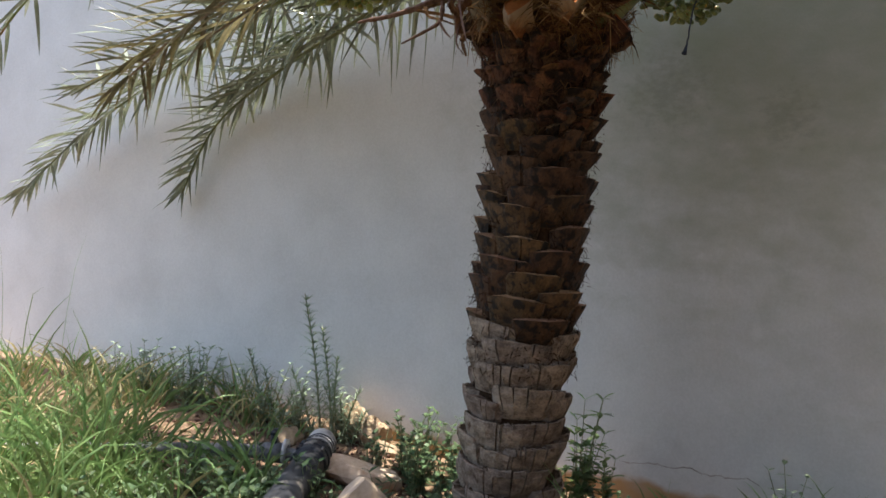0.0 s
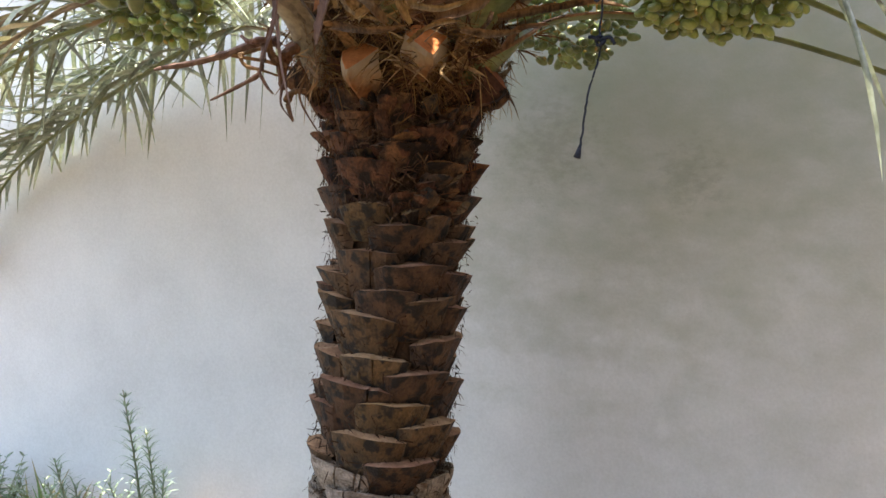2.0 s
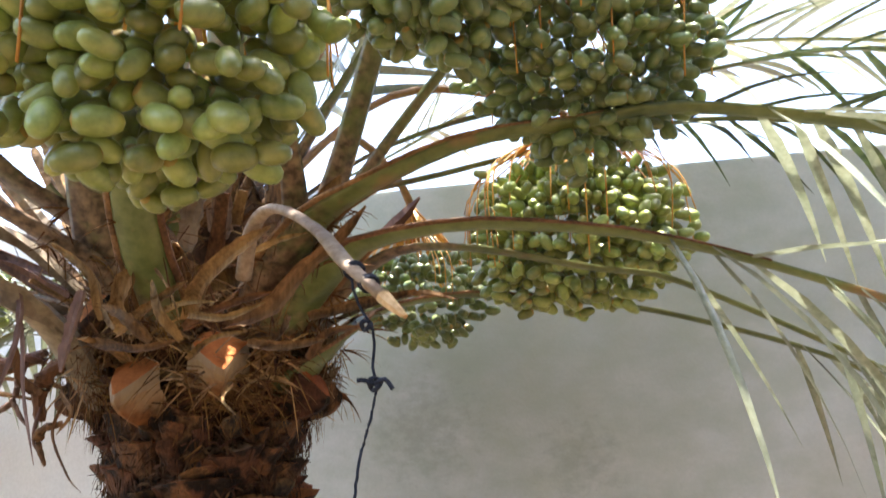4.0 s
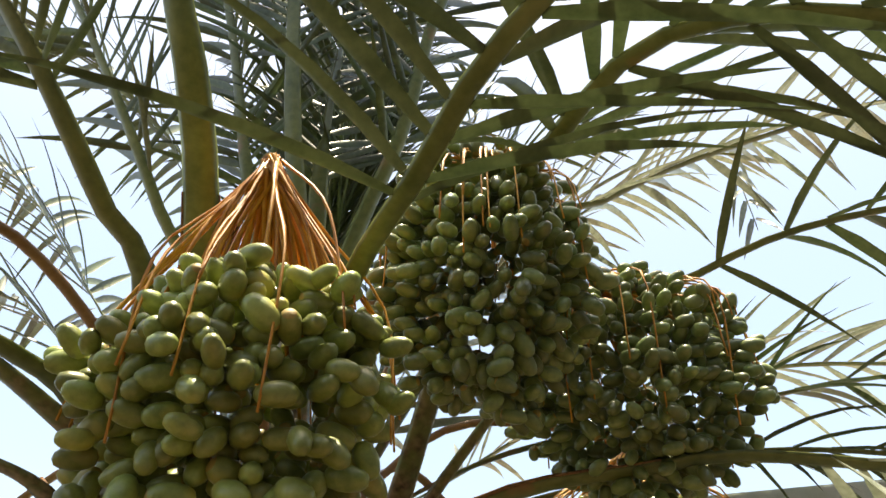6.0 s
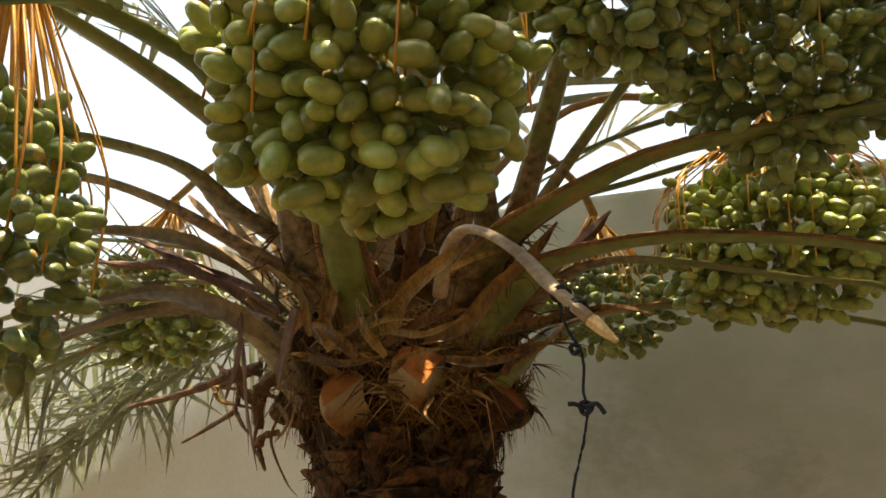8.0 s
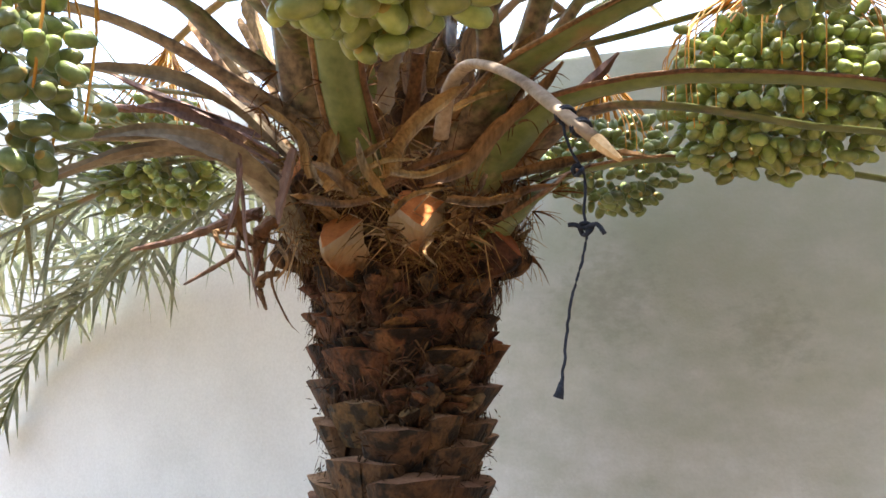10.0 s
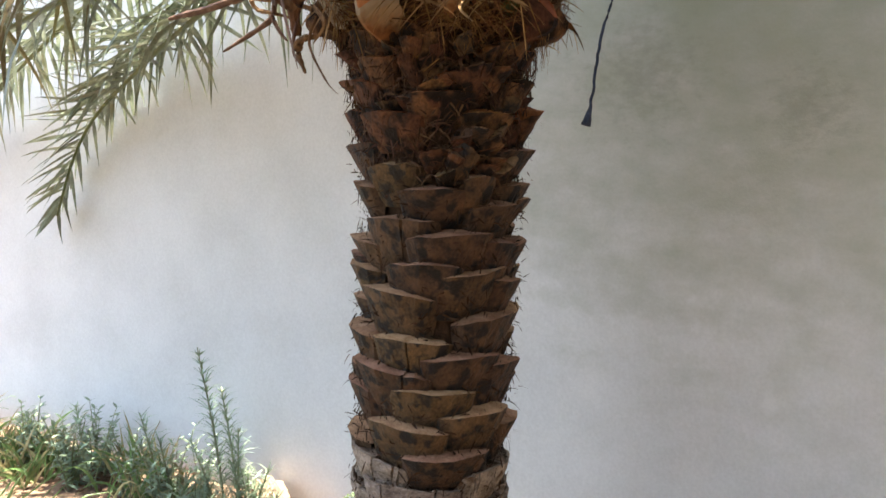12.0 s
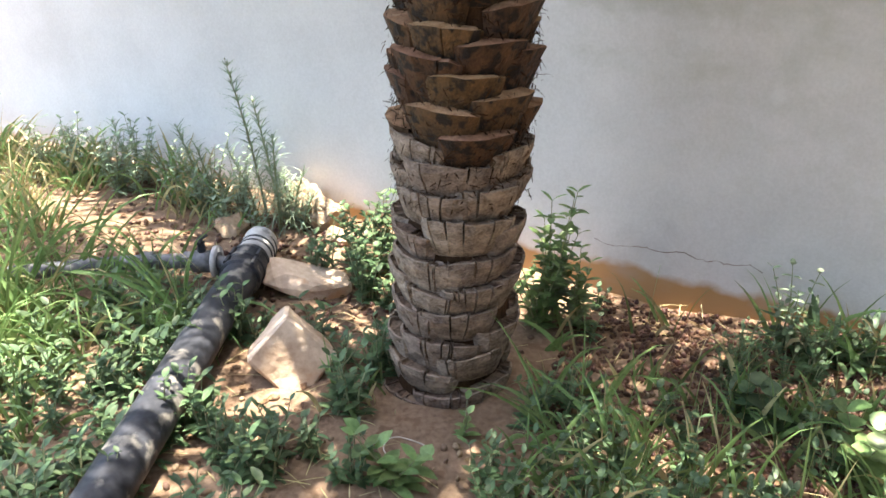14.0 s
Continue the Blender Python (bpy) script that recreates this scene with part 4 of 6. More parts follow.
def date_mesh(seed):
    rnd = random.Random(seed)
    n, rings = 10, 7
    vs, fs, mi = [(0, 0, 0)], [], []
    L, R = 0.045, 0.0138 * rnd.uniform(0.94, 1.06)
    for j in range(1, rings):
        a = math.pi * j / rings
        z = L * 0.5 * (1 - math.cos(a))
        r = R * math.sin(a) ** 0.75 * (1 + 0.08 * math.cos(a))
        for k in range(n):
            b = 2 * math.pi * k / n
            vs.append((r * math.cos(b), r * math.sin(b), z))
    vs.append((0, 0, L))
    for k in range(n):
        fs.append((0, 1 + (k + 1) % n, 1 + k))
        mi.append(1)
    for j in range(rings - 2):
        for k in range(n):
            a, b = 1 + j * n + k, 1 + j * n + (k + 1) % n
            fs.append((a, b, b + n, a + n))
            mi.append(0)
    o = 1 + (rings - 2) * n
    for k in range(n):
        fs.append((o + k, o + (k + 1) % n, len(vs) - 1))
        mi.append(0)
    return vs, fs, mi


DATE_SHAPES = [date_mesh(k) for k in range(5)]
DATE_MESHES = []
for _v, _f, _m in DATE_SHAPES:
    _me = bpy.data.meshes.new("date")
    _me.from_pydata(_v, [], _f)
    _me.polygons.foreach_set("material_index", _m)
    _me.polygons.foreach_set("use_smooth", [True] * len(_f))
    _me.materials.append(DATE)
    _me.materials.append(CALYX)
    DATE_MESHES.append(_me)
GREEN_SHADED_MESHES = [m.copy() for m in DATE_MESHES]
for _me in GREEN_SHADED_MESHES:
    _me.materials[0] = DATE_GREEN


def build_bunch(centre, radii, apex, stalk, n, seed, single, size=1.0, label="", green_shaded=False):
    """Hanging dates: stalk from the crown to apex, orange strands over and down, dates along them."""
    rnd = random.Random(seed)
    c, ap = Vector(centre), Vector(apex)
    pts, _ = spline(list(stalk) + [apex], 16)
    ob = palm_part("fruit_stalk", tube(pts, lambda s: 0.017 - 0.004 * s, 8, 0.6), STALK_BROWN, label or "stalk with unripe green dates on orange strands")
    placed, tries, cells = [], 0, {}
    gap = 0.0195 * size
    while len(placed) < n and tries < n * 120:
        tries += 1
        d = Vector((rnd.gauss(0, 1), rnd.gauss(0, 1), rnd.gauss(0, 1))).normalized()
        k = rnd.uniform(0.35, 1.0) ** 0.5
        p = Vector((d.x * radii[0], d.y * radii[1], d.z * radii[2])) * k * (1 + 0.22 * noise.noise(d * 2.3 + Vector((seed, 0, 0))))
        if p.z > 0 and not green_shaded:
            p.z *= 0.85
        cell = tuple(int(math.floor(v / gap)) for v in p)
        near = [q for a in (-1, 0, 1) for b in (-1, 0, 1) for e in (-1, 0, 1) for q in cells.get((cell[0] + a, cell[1] + b, cell[2] + e), ())]
        if all((p - q).length > gap for q in near):
            placed.append((p, d))
            cells.setdefault(cell, []).append(p)
    strands = []
    for i in range(max(8, n // 24)):          # long strands that run down over the fruit
        d = rnd.uniform(0, 2 * math.pi)
        h = Vector((math.cos(d) * radii[0], math.sin(d) * radii[1], 0))
        low = rnd.uniform(-0.6, 0.35)
        line, _ = spline([ap, ap.lerp(c + h * 0.8 + Vector((0, 0, radii[2] * 0.7)), 0.55), c + h * 0.9 + Vector((0, 0, radii[2] * 0.55)), c + h * 1.03 * math.sqrt(1 - low * low) + Vector((0, 0, radii[2] * low))], 12)
        strands.append(tube(line, lambda s: 0.0036 - 0.0012 * s, 5, 0.6))
    upper = [p for p, d in placed if p.z > 0.15 * radii[2]]
    bundles = [rnd.uniform(0, 2 * math.pi) for _ in range(5)]
    for i in range(max(20, n // 9)):          # taut strands in loose bundles from the stalk's end to the upper fruit
        way = bundles[i % 5]
        p = max((upper[rnd.randrange(len(upper))] for _ in range(3)), key=lambda q: q.x * math.cos(way) + q.y * math.sin(way))
        end = c + p + Vector((0, 0, -0.01))
        start = ap + Vector((rnd.uniform(-1, 1) * 0.012, rnd.uniform(-1, 1) * 0.012, rnd.uniform(-0.03, 0.01)))
        flat = Vector((p.x, p.y, 0))
        mid = start.lerp(end, 0.5) + flat * rnd.uniform(0.0, 0.16) + Vector((0, 0, rnd.uniform(0.0, 0.02)))
        line, _ = spline([start, mid, end], 9)
        strands.append(tube(line, lambda s: 0.0046 - 0.0018 * s, 5, 0.6))
    if single >= n or seed == 2:
        for piece in strands:
            palm_part("strand", piece, STRAND, parent=ob).matrix_parent_inverse = Matrix()
    else:
        tagged(palm_part("strand_spray", join(strands), STRAND, "orange fruit strands", parent=ob), kind="stuff").matrix_parent_inverse = Matrix()
    big = []
    for num, (p, d) in enumerate(placed):
        way = (Vector((d.x, d.y, d.z * 0.35)) + Vector((rnd.gauss(0, 0.5), rnd.gauss(0, 0.5), rnd.gauss(-0.1, 0.35)))).normalized()
        s = size * rnd.uniform(0.86, 1.1)
        m = Matrix.Translation(c + p - way * 0.02 * s) @ way.to_track_quat("Z", "X").to_matrix().to_4x4() @ Matrix.Scale(s, 4)
        k = rnd.randrange(5)
        if num < single:
            o = new("date", (GREEN_SHADED_MESHES if green_shaded else DATE_MESHES)[k])
            o.parent = ob
            o.matrix_basis = m
        else:
            big.append(([m @ Vector(v) for v in DATE_SHAPES[k][0]], DATE_SHAPES[k][1], DATE_SHAPES[k][2]))
    if big:
        vs, fs = join([(v, f) for v, f, _ in big])
        mi = [q for _, _, mm in big for q in mm]
        tagged(palm_part("fruit_mass", (vs, fs, mi), [DATE_GREEN if green_shaded else DATE, CALYX], "crowded unripe green dates", parent=ob), kind="stuff").matrix_parent_inverse = Matrix()
    return ob


# line of the cut fruit stalk
STALK = [(-0.624, 2.200, 1.910), (-0.582, 2.130, 1.963), (-0.535, 2.080, 1.984), (-0.472, 2.020, 1.958), (-0.376, 1.910, 1.881), (-0.290, 1.780, 1.791), (-0.240, 1.754, 1.743)]

build_core()
build_boots()
build_shards()
for _i, (_ang, _z, _out, _w, _lean) in enumerate(STUBS):
    big_stub(_ang, _z, _out, _w, _lean, _i + 1)
build_petiole_bases()
build_fibre()
build_shreds()
build_sheaths()
build_straps()
# dry strips and short petioles between the leaf bases
build_strip([(-0.955, 2.270, 1.787), (-0.986, 2.200, 1.858), (-1.035, 2.120, 1.895), (-1.124, 2.050, 1.915), (-1.247, 1.980, 1.893)], 0.027, 0.015, PETIOLE_OLD)
build_strip([(-1.010, 2.250, 1.884), (-1.072, 2.150, 1.890), (-1.149, 2.050, 1.888), (-1.254, 1.980, 1.840), (-1.433, 1.950, 1.769)], 0.014, 0.008, PETIOLE_OLD)
build_strip([(-1.007, 2.300, 1.928), (-1.082, 2.200, 2.017), (-1.161, 2.120, 2.050), (-1.285, 2.050, 2.062), (-1.381, 2.000, 2.055)], 0.021, 0.009, PETIOLE_OLD)
build_strip([(-1.031, 2.350, 1.995), (-1.115, 2.250, 2.107), (-1.171, 2.200, 2.193)], 0.032, 0.023, PETIOLE_OLD)
build_strip([(-1.087, 2.350, 1.949), (-1.274, 2.300, 2.047), (-1.428, 2.250, 2.060), (-1.496, 2.200, 2.063)], 0.023, 0.010, WITHERED)
build_strip([(-1.098, 2.300, 1.985), (-1.326, 2.300, 2.079), (-1.509, 2.250, 2.157)], 0.010, 0.008, WITHERED)
build_strip([(-0.854, 2.220, 1.832), (-0.839, 2.170, 1.877), (-0.809, 2.150, 1.933)], 0.036, 0.025, PALE)
build_strip([(-0.894, 2.200, 1.852), (-0.905, 2.170, 1.927), (-0.987, 2.150, 1.995)], 0.015, 0.009, PALE)
build_strip([(-0.770, 2.150, 1.929), (-0.723, 2.130, 1.877), (-0.693, 2.120, 1.822)], 0.005, 0.002, PALE)
build_strip([(-0.749, 2.250, 1.849), (-0.687, 2.170, 1.891), (-0.620, 2.130, 1.927), (-0.532, 2.100, 1.965)], 0.032, 0.017, PALE)
build_strip([(-0.744, 2.220, 1.830), (-0.645, 2.180, 1.855), (-0.558, 2.200, 1.884)], 0.017, 0.008, SHEATH)
build_strip([(-0.626, 2.200, 1.947), (-0.542, 2.150, 1.955), (-0.487, 2.150, 1.967)], 0.012, 0.005, PALE)
build_strip([(-0.678, 2.250, 1.839), (-0.578, 2.200, 1.850), (-0.523, 2.200, 1.911), (-0.463, 2.200, 1.960), (-0.401, 2.200, 2.026)], 0.027, 0.015, SHEATH)
build_strip([(-0.916, 2.200, 1.812), (-0.790, 2.160, 1.785), (-0.710, 2.160, 1.798)], 0.016, 0.008, SHEATH)
build_strip([(-0.707, 2.170, 1.841), (-0.635, 2.160, 1.830), (-0.570, 2.180, 1.859)], 0.013, 0.006, PALE)
build_strip([(-0.590, 2.160, 1.784), (-0.532, 2.170, 1.777), (-0.468, 2.200, 1.793)], 0.015, 0.008, PALE)
build_strip([(-0.719, 2.200, 1.771), (-0.660, 2.170, 1.797), (-0.591, 2.160, 1.805)], 0.010, 0.006, SHEATH)
build_strip([(-0.866, 2.100, 1.880), (-0.876, 2.100, 1.824), (-0.885, 2.100, 1.778), (-0.889, 2.100, 1.742)], 0.011, 0.007, MAUVE)
build_strip([(-1.039, 2.140, 1.918), (-1.018, 2.140, 1.878), (-1.016, 2.140, 1.806), (-1.038, 2.140, 1.722)], 0.007, 0.004, MAUVE)
build_strip([(-1.042, 2.160, 1.891), (-1.019, 2.160, 1.811), (-1.003, 2.160, 1.722), (-0.964, 2.160, 1.598)], 0.0045, 0.002, MAUVE)
build_strip([(-0.559, 2.350, 1.868), (-0.449, 2.350, 1.887), (-0.345, 2.350, 1.900), (-0.257, 2.300, 1.871)], 0.019, 0.005, SHEATH)
build_strip([(-0.545, 2.400, 1.977), (-0.431, 2.350, 2.015), (-0.328, 2.300, 2.073)], 0.025, 0.010, WITHERED)
build_strip([(-0.865, 2.300, 2.058), (-0.813, 2.250, 2.091), (-0.751, 2.200, 2.129)], 0.032, 0.023, SHEATH)
build_strip([(-0.754, 2.350, 2.040), (-0.765, 2.350, 2.125), (-0.744, 2.350, 2.219)], 0.042, 0.036, SHEATH)
build_strip([(-1.135, 2.400, 2.100), (-1.191, 2.400, 2.202), (-1.267, 2.400, 2.325)], 0.042, 0.032, SHEATH)
build_strip([(-0.797, 2.300, 2.004), (-0.778, 2.280, 2.075), (-0.741, 2.250, 2.138)], 0.023, 0.019, PETIOLE_OLD)
build_strip([(-0.622, 2.350, 1.991), (-0.548, 2.300, 2.054), (-0.485, 2.300, 2.133)], 0.036, 0.023, SHEATH)
build_strip([(-1.040, 2.250, 1.734), (-1.061, 2.220, 1.758), (-1.064, 2.200, 1.811)], 0.021, 0.010, SHEATH)
build_strip([(-0.520, 2.250, 1.772), (-0.490, 2.250, 1.811), (-0.419, 2.250, 1.822)], 0.015, 0.007, SHEATH)
build_strip([(-0.632, 2.200, 1.727), (-0.623, 2.150, 1.693), (-0.587, 2.130, 1.664)], 0.006, 0.003, PALE)
build_strip([(-0.962, 2.200, 1.728), (-0.919, 2.180, 1.685), (-0.959, 2.200, 1.651)], 0.008, 0.003, SHEATH)
build_strip([(-1.093, 2.420, 1.982), (-1.266, 2.420, 2.136), (-1.457, 2.420, 2.305)], 0.036, 0.027, SHEATH)
build_strip([(-1.176, 2.450, 1.964), (-1.372, 2.450, 2.079), (-1.648, 2.450, 2.213)], 0.025, 0.015, SHEATH)
build_strip([(-1.239, 2.500, 2.089), (-1.395, 2.500, 2.270), (-1.521, 2.500, 2.411)], 0.044, 0.036, SHEATH)
build_strip([(-1.251, 2.550, 2.211), (-1.314, 2.550, 2.340), (-1.380, 2.550, 2.475)], 0.048, 0.042, SHEATH)
build_strip([(-0.950, 2.400, 2.028), (-0.972, 2.400, 2.147), (-1.011, 2.400, 2.284)], 0.046, 0.040, SHEATH)
build_strip([(-0.689, 2.420, 2.021), (-0.681, 2.420, 2.130), (-0.660, 2.420, 2.238)], 0.046, 0.038, SHEATH)
build_strip([(-0.782, 2.200, 1.855), (-0.719, 2.170, 1.863), (-0.653, 2.160, 1.860)], 0.010, 0.005, PALE)
build_strip([(-0.875, 2.170, 1.869), (-0.834, 2.150, 1.824), (-0.756, 2.140, 1.801)], 0.009, 0.004, PALE)
build_strip([(-0.536, 2.200, 1.837), (-0.543, 2.170, 1.795), (-0.589, 2.160, 1.761)], 0.009, 0.005, SHEATH)
build_strip([(-0.808, 2.120, 1.804), (-0.730, 2.090, 1.841), (-0.673, 2.100, 1.883)], 0.016, 0.008, PALE)
build_strip([(-0.688, 2.120, 1.787), (-0.707, 2.080, 1.827), (-0.739, 2.100, 1.889)], 0.014, 0.007, PALE)
build_strip([(-0.738, 2.110, 1.787), (-0.774, 2.090, 1.824), (-0.842, 2.120, 1.858)], 0.019, 0.008, SHEATH)
build_strip([(-0.968, 2.220, 1.709), (-0.981, 2.220, 1.654), (-0.925, 2.200, 1.580), (-0.897, 2.200, 1.554)], 0.005, 0.002, SHEATH)
FROND_NAMES = []


def palm_frond(name, pts, d0, extra, leaf, kind="green"):
    """One named frond of the crown with its own thickness, leaf spacing and brown root."""
    FROND_NAMES.append(name)
    build_frond(pts, d0, extra, leaf, kind, 99 + len(FROND_NAMES), single=name in ("R1", "R2", "R3", "R7", "R10a", "R10b", "R10c", "R11", "H1", "H2"), limp=name in ("H6", "R10a", "R10b", "R10c", "R11"), dense={"R10a": 0.6, "R10b": 0.6, "R10c": 0.6, "R11": 0.8, "R1": 0.75, "R7": 0.8, "R9": 0.5, "R12": 0.5, "R13": 0.5, "R5": 1.5, "R5b": 1.6, "R5c": 1.6, "B5": 1.6, "B6": 1.3, "R8": 0.75, "B4": 0.7, "H1": 2.1, "H2": 1.7, "H3": 1.1, "H4": 0.6, "H5": 1.5, "H6": 1.0, "B3": 0.55, "B7": 1.7, "R2": 1.4, "R3": 1.5}.get(name, 1.0), thick={"R2": 2.0, "R3": 1.8, "R4": 1.5, "R5": 2.0, "R5b": 1.7, "R5c": 1.6, "R6": 1.5, "R1": 0.95, "L1": 2.4, "L2": 2.3, "L3": 1.9, "L6": 2.2, "R11": 1.5, "R10a": 1.3, "R10c": 1.25, "R7": 1.2}.get(name, 1.0), messy=0.55 if name[0] == "H" else 0.15, perky=name in ("H1", "H5"), lit_tone=name[0] == "H" or name in ("R10a", "R10b", "R10c", "R11", "B3", "B4", "R8"), forward={"R1": 0.3}.get(name, 1.0), brown={"R2": 0.25, "R10a": 0.25, "R11": 0.45, "R10c": 0.1, "R3": 0.85}.get(name, 0.9), base={"R2": 0.026, "R10a": 0.034, "R11": 0.026, "R10c": 0.026}.get(name, 0.016))


# rachis from the crown outward, where leaflets begin, metres added at the tip, leaflet length, age
palm_frond("R1", [(-0.57, 2.30, 2.01), (-0.43, 1.82, 2.23), (-0.18, 1.47, 2.21), (-0.09, 1.36, 2.21), (-0.01, 1.30, 2.22), (0.10, 1.24, 2.30)], 1.12, 1.20, 0.56)
palm_frond("R2", [(-0.79, 2.18, 1.91), (-0.76, 2.05, 2.02), (-0.64, 1.71, 2.43), (-0.57, 1.51, 2.53), (-0.57, 1.41, 2.64), (-0.57, 1.25, 2.89)], 1.30, 0.90, 0.42)
palm_frond("R3", [(-0.93, 2.22, 1.97), (-0.83, 1.86, 2.42), (-0.86, 1.74, 2.51), (-0.89, 1.56, 2.64), (-0.95, 1.43, 2.77), (-1.10, 1.26, 3.01)], 1.20, 0.60, 0.42)
palm_frond("R4", [(-0.98, 2.36, 2.12), (-0.97, 2.24, 2.65), (-1.05, 2.10, 2.85), (-1.12, 1.96, 3.06), (-1.24, 1.80, 3.35), (-1.47, 1.59, 3.82)], 1.20, 0.60, 0.40)
palm_frond("R5", [(-0.79, 2.39, 2.11), (-0.71, 2.20, 2.63), (-0.70, 2.13, 2.79), (-0.71, 2.04, 3.05), (-0.71, 1.92, 3.49), (-0.69, 1.78, 4.03)], 1.45, 0.00, 0.42)
palm_frond("R5b", [(-0.88, 2.45, 2.14), (-0.87, 2.26, 2.81), (-0.90, 2.16, 3.07), (-0.96, 2.04, 3.50), (-1.04, 1.90, 3.93)], 1.20, 0.90, 0.42)
palm_frond("R5c", [(-0.81, 2.49, 2.14), (-0.73, 2.29, 2.83), (-0.70, 2.20, 3.10), (-0.65, 2.14, 3.50), (-0.49, 2.05, 3.96)], 1.20, 0.90, 0.42)
palm_frond("R6", [(-0.72, 2.42, 2.11), (-0.65, 2.29, 2.71), (-0.48, 2.20, 3.10), (-0.37, 2.12, 3.46), (-0.16, 2.05, 3.92)], 1.25, 0.90, 0.42)
palm_frond("R7", [(-0.55, 2.39, 2.08), (-0.21, 1.92, 2.50), (-0.07, 1.73, 2.46), (0.05, 1.60, 2.46), (0.17, 1.55, 2.44), (0.33, 1.54, 2.38), (0.52, 1.62, 2.32)], 1.20, 0.90, 0.45)
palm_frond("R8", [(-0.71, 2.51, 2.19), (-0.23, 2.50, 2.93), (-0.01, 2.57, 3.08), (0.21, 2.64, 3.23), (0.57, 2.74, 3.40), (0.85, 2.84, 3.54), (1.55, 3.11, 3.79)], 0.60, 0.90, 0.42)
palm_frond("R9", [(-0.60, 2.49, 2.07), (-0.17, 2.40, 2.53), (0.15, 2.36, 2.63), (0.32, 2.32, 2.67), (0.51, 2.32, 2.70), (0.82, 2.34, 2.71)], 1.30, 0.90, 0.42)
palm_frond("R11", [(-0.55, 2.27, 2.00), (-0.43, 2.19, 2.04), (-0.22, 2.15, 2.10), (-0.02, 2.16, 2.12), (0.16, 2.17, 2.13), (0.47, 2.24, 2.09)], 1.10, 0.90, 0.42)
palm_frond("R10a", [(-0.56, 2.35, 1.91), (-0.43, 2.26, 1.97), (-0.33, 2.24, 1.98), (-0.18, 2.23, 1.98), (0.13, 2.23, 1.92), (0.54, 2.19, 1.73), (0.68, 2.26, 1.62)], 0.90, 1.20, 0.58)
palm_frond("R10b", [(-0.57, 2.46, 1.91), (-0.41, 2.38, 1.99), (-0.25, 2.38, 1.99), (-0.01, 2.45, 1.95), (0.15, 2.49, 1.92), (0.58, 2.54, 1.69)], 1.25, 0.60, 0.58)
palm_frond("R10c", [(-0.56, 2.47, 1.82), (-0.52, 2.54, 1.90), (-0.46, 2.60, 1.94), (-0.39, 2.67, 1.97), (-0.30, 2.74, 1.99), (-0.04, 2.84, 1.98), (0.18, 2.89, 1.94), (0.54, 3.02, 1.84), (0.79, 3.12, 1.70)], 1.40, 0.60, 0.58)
palm_frond("R12", [(-0.68, 2.54, 2.14), (-0.35, 2.72, 2.30), (0.07, 2.87, 2.43), (0.35, 2.92, 2.46), (0.73, 3.01, 2.42), (1.03, 3.07, 2.28)], 0.95, 0.90, 0.45)
palm_frond("R13", [(-0.70, 2.57, 2.18), (-0.40, 2.81, 2.47), (0.16, 2.98, 2.62), (0.55, 3.04, 2.69), (0.81, 3.09, 2.70), (1.31, 3.22, 2.64)], 1.00, 0.90, 0.45)
palm_frond("L1", [(-0.89, 2.32, 2.04), (-0.96, 2.05, 2.18), (-1.01, 1.90, 2.24), (-1.09, 1.76, 2.30), (-1.18, 1.64, 2.34), (-1.39, 1.48, 2.36)], 1.05, 0.00, 0.42)
palm_frond("L2", [(-0.92, 2.33, 2.00), (-1.05, 2.13, 2.10), (-1.10, 2.03, 2.16), (-1.21, 1.96, 2.20), (-1.34, 1.88, 2.21), (-1.60, 1.77, 2.17)], 1.10, 0.00, 0.42)
palm_frond("L3", [(-0.92, 2.26, 1.94), (-1.05, 2.08, 2.04), (-1.16, 1.98, 2.10), (-1.28, 1.91, 2.13), (-1.49, 1.80, 2.13), (-1.66, 1.74, 2.05)], 1.05, 0.00, 0.42, "old")
palm_frond("L6", [(-0.93, 2.30, 2.06), (-0.73, 1.70, 2.08), (-0.73, 1.57, 2.09), (-0.75, 1.47, 2.09), (-0.79, 1.41, 2.10), (-0.88, 1.32, 2.09)], 1.10, 0.00, 0.40)
palm_frond("L5", [(-0.95, 2.34, 1.79), (-1.04, 2.23, 1.87), (-1.11, 2.18, 1.91), (-1.27, 2.10, 1.89), (-1.42, 2.03, 1.83), (-1.52, 1.99, 1.76), (-1.74, 1.91, 1.58)], 0.90, 0.00, 0.30, "old")
palm_frond("B1", [(-1.08, 2.52, 2.18), (-1.65, 2.51, 2.87), (-1.99, 2.49, 3.09), (-2.46, 2.48, 3.24)], 1.10, 0.00, 0.40)
palm_frond("B2", [(-1.05, 2.63, 2.24), (-1.90, 2.49, 3.42), (-2.28, 2.49, 3.75), (-2.63, 2.47, 3.97)], 1.30, 0.00, 0.42)
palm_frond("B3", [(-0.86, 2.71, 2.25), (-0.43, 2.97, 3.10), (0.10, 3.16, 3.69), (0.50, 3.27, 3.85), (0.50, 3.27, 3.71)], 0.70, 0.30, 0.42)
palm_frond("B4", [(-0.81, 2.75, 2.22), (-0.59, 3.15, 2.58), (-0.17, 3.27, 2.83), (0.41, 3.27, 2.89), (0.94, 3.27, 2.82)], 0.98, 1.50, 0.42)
palm_frond("B5", [(-0.90, 2.59, 2.21), (-0.84, 2.59, 3.23), (-0.77, 2.62, 3.68), (-0.60, 2.60, 4.23), (-0.37, 2.66, 4.71)], 1.30, 0.00, 0.42)
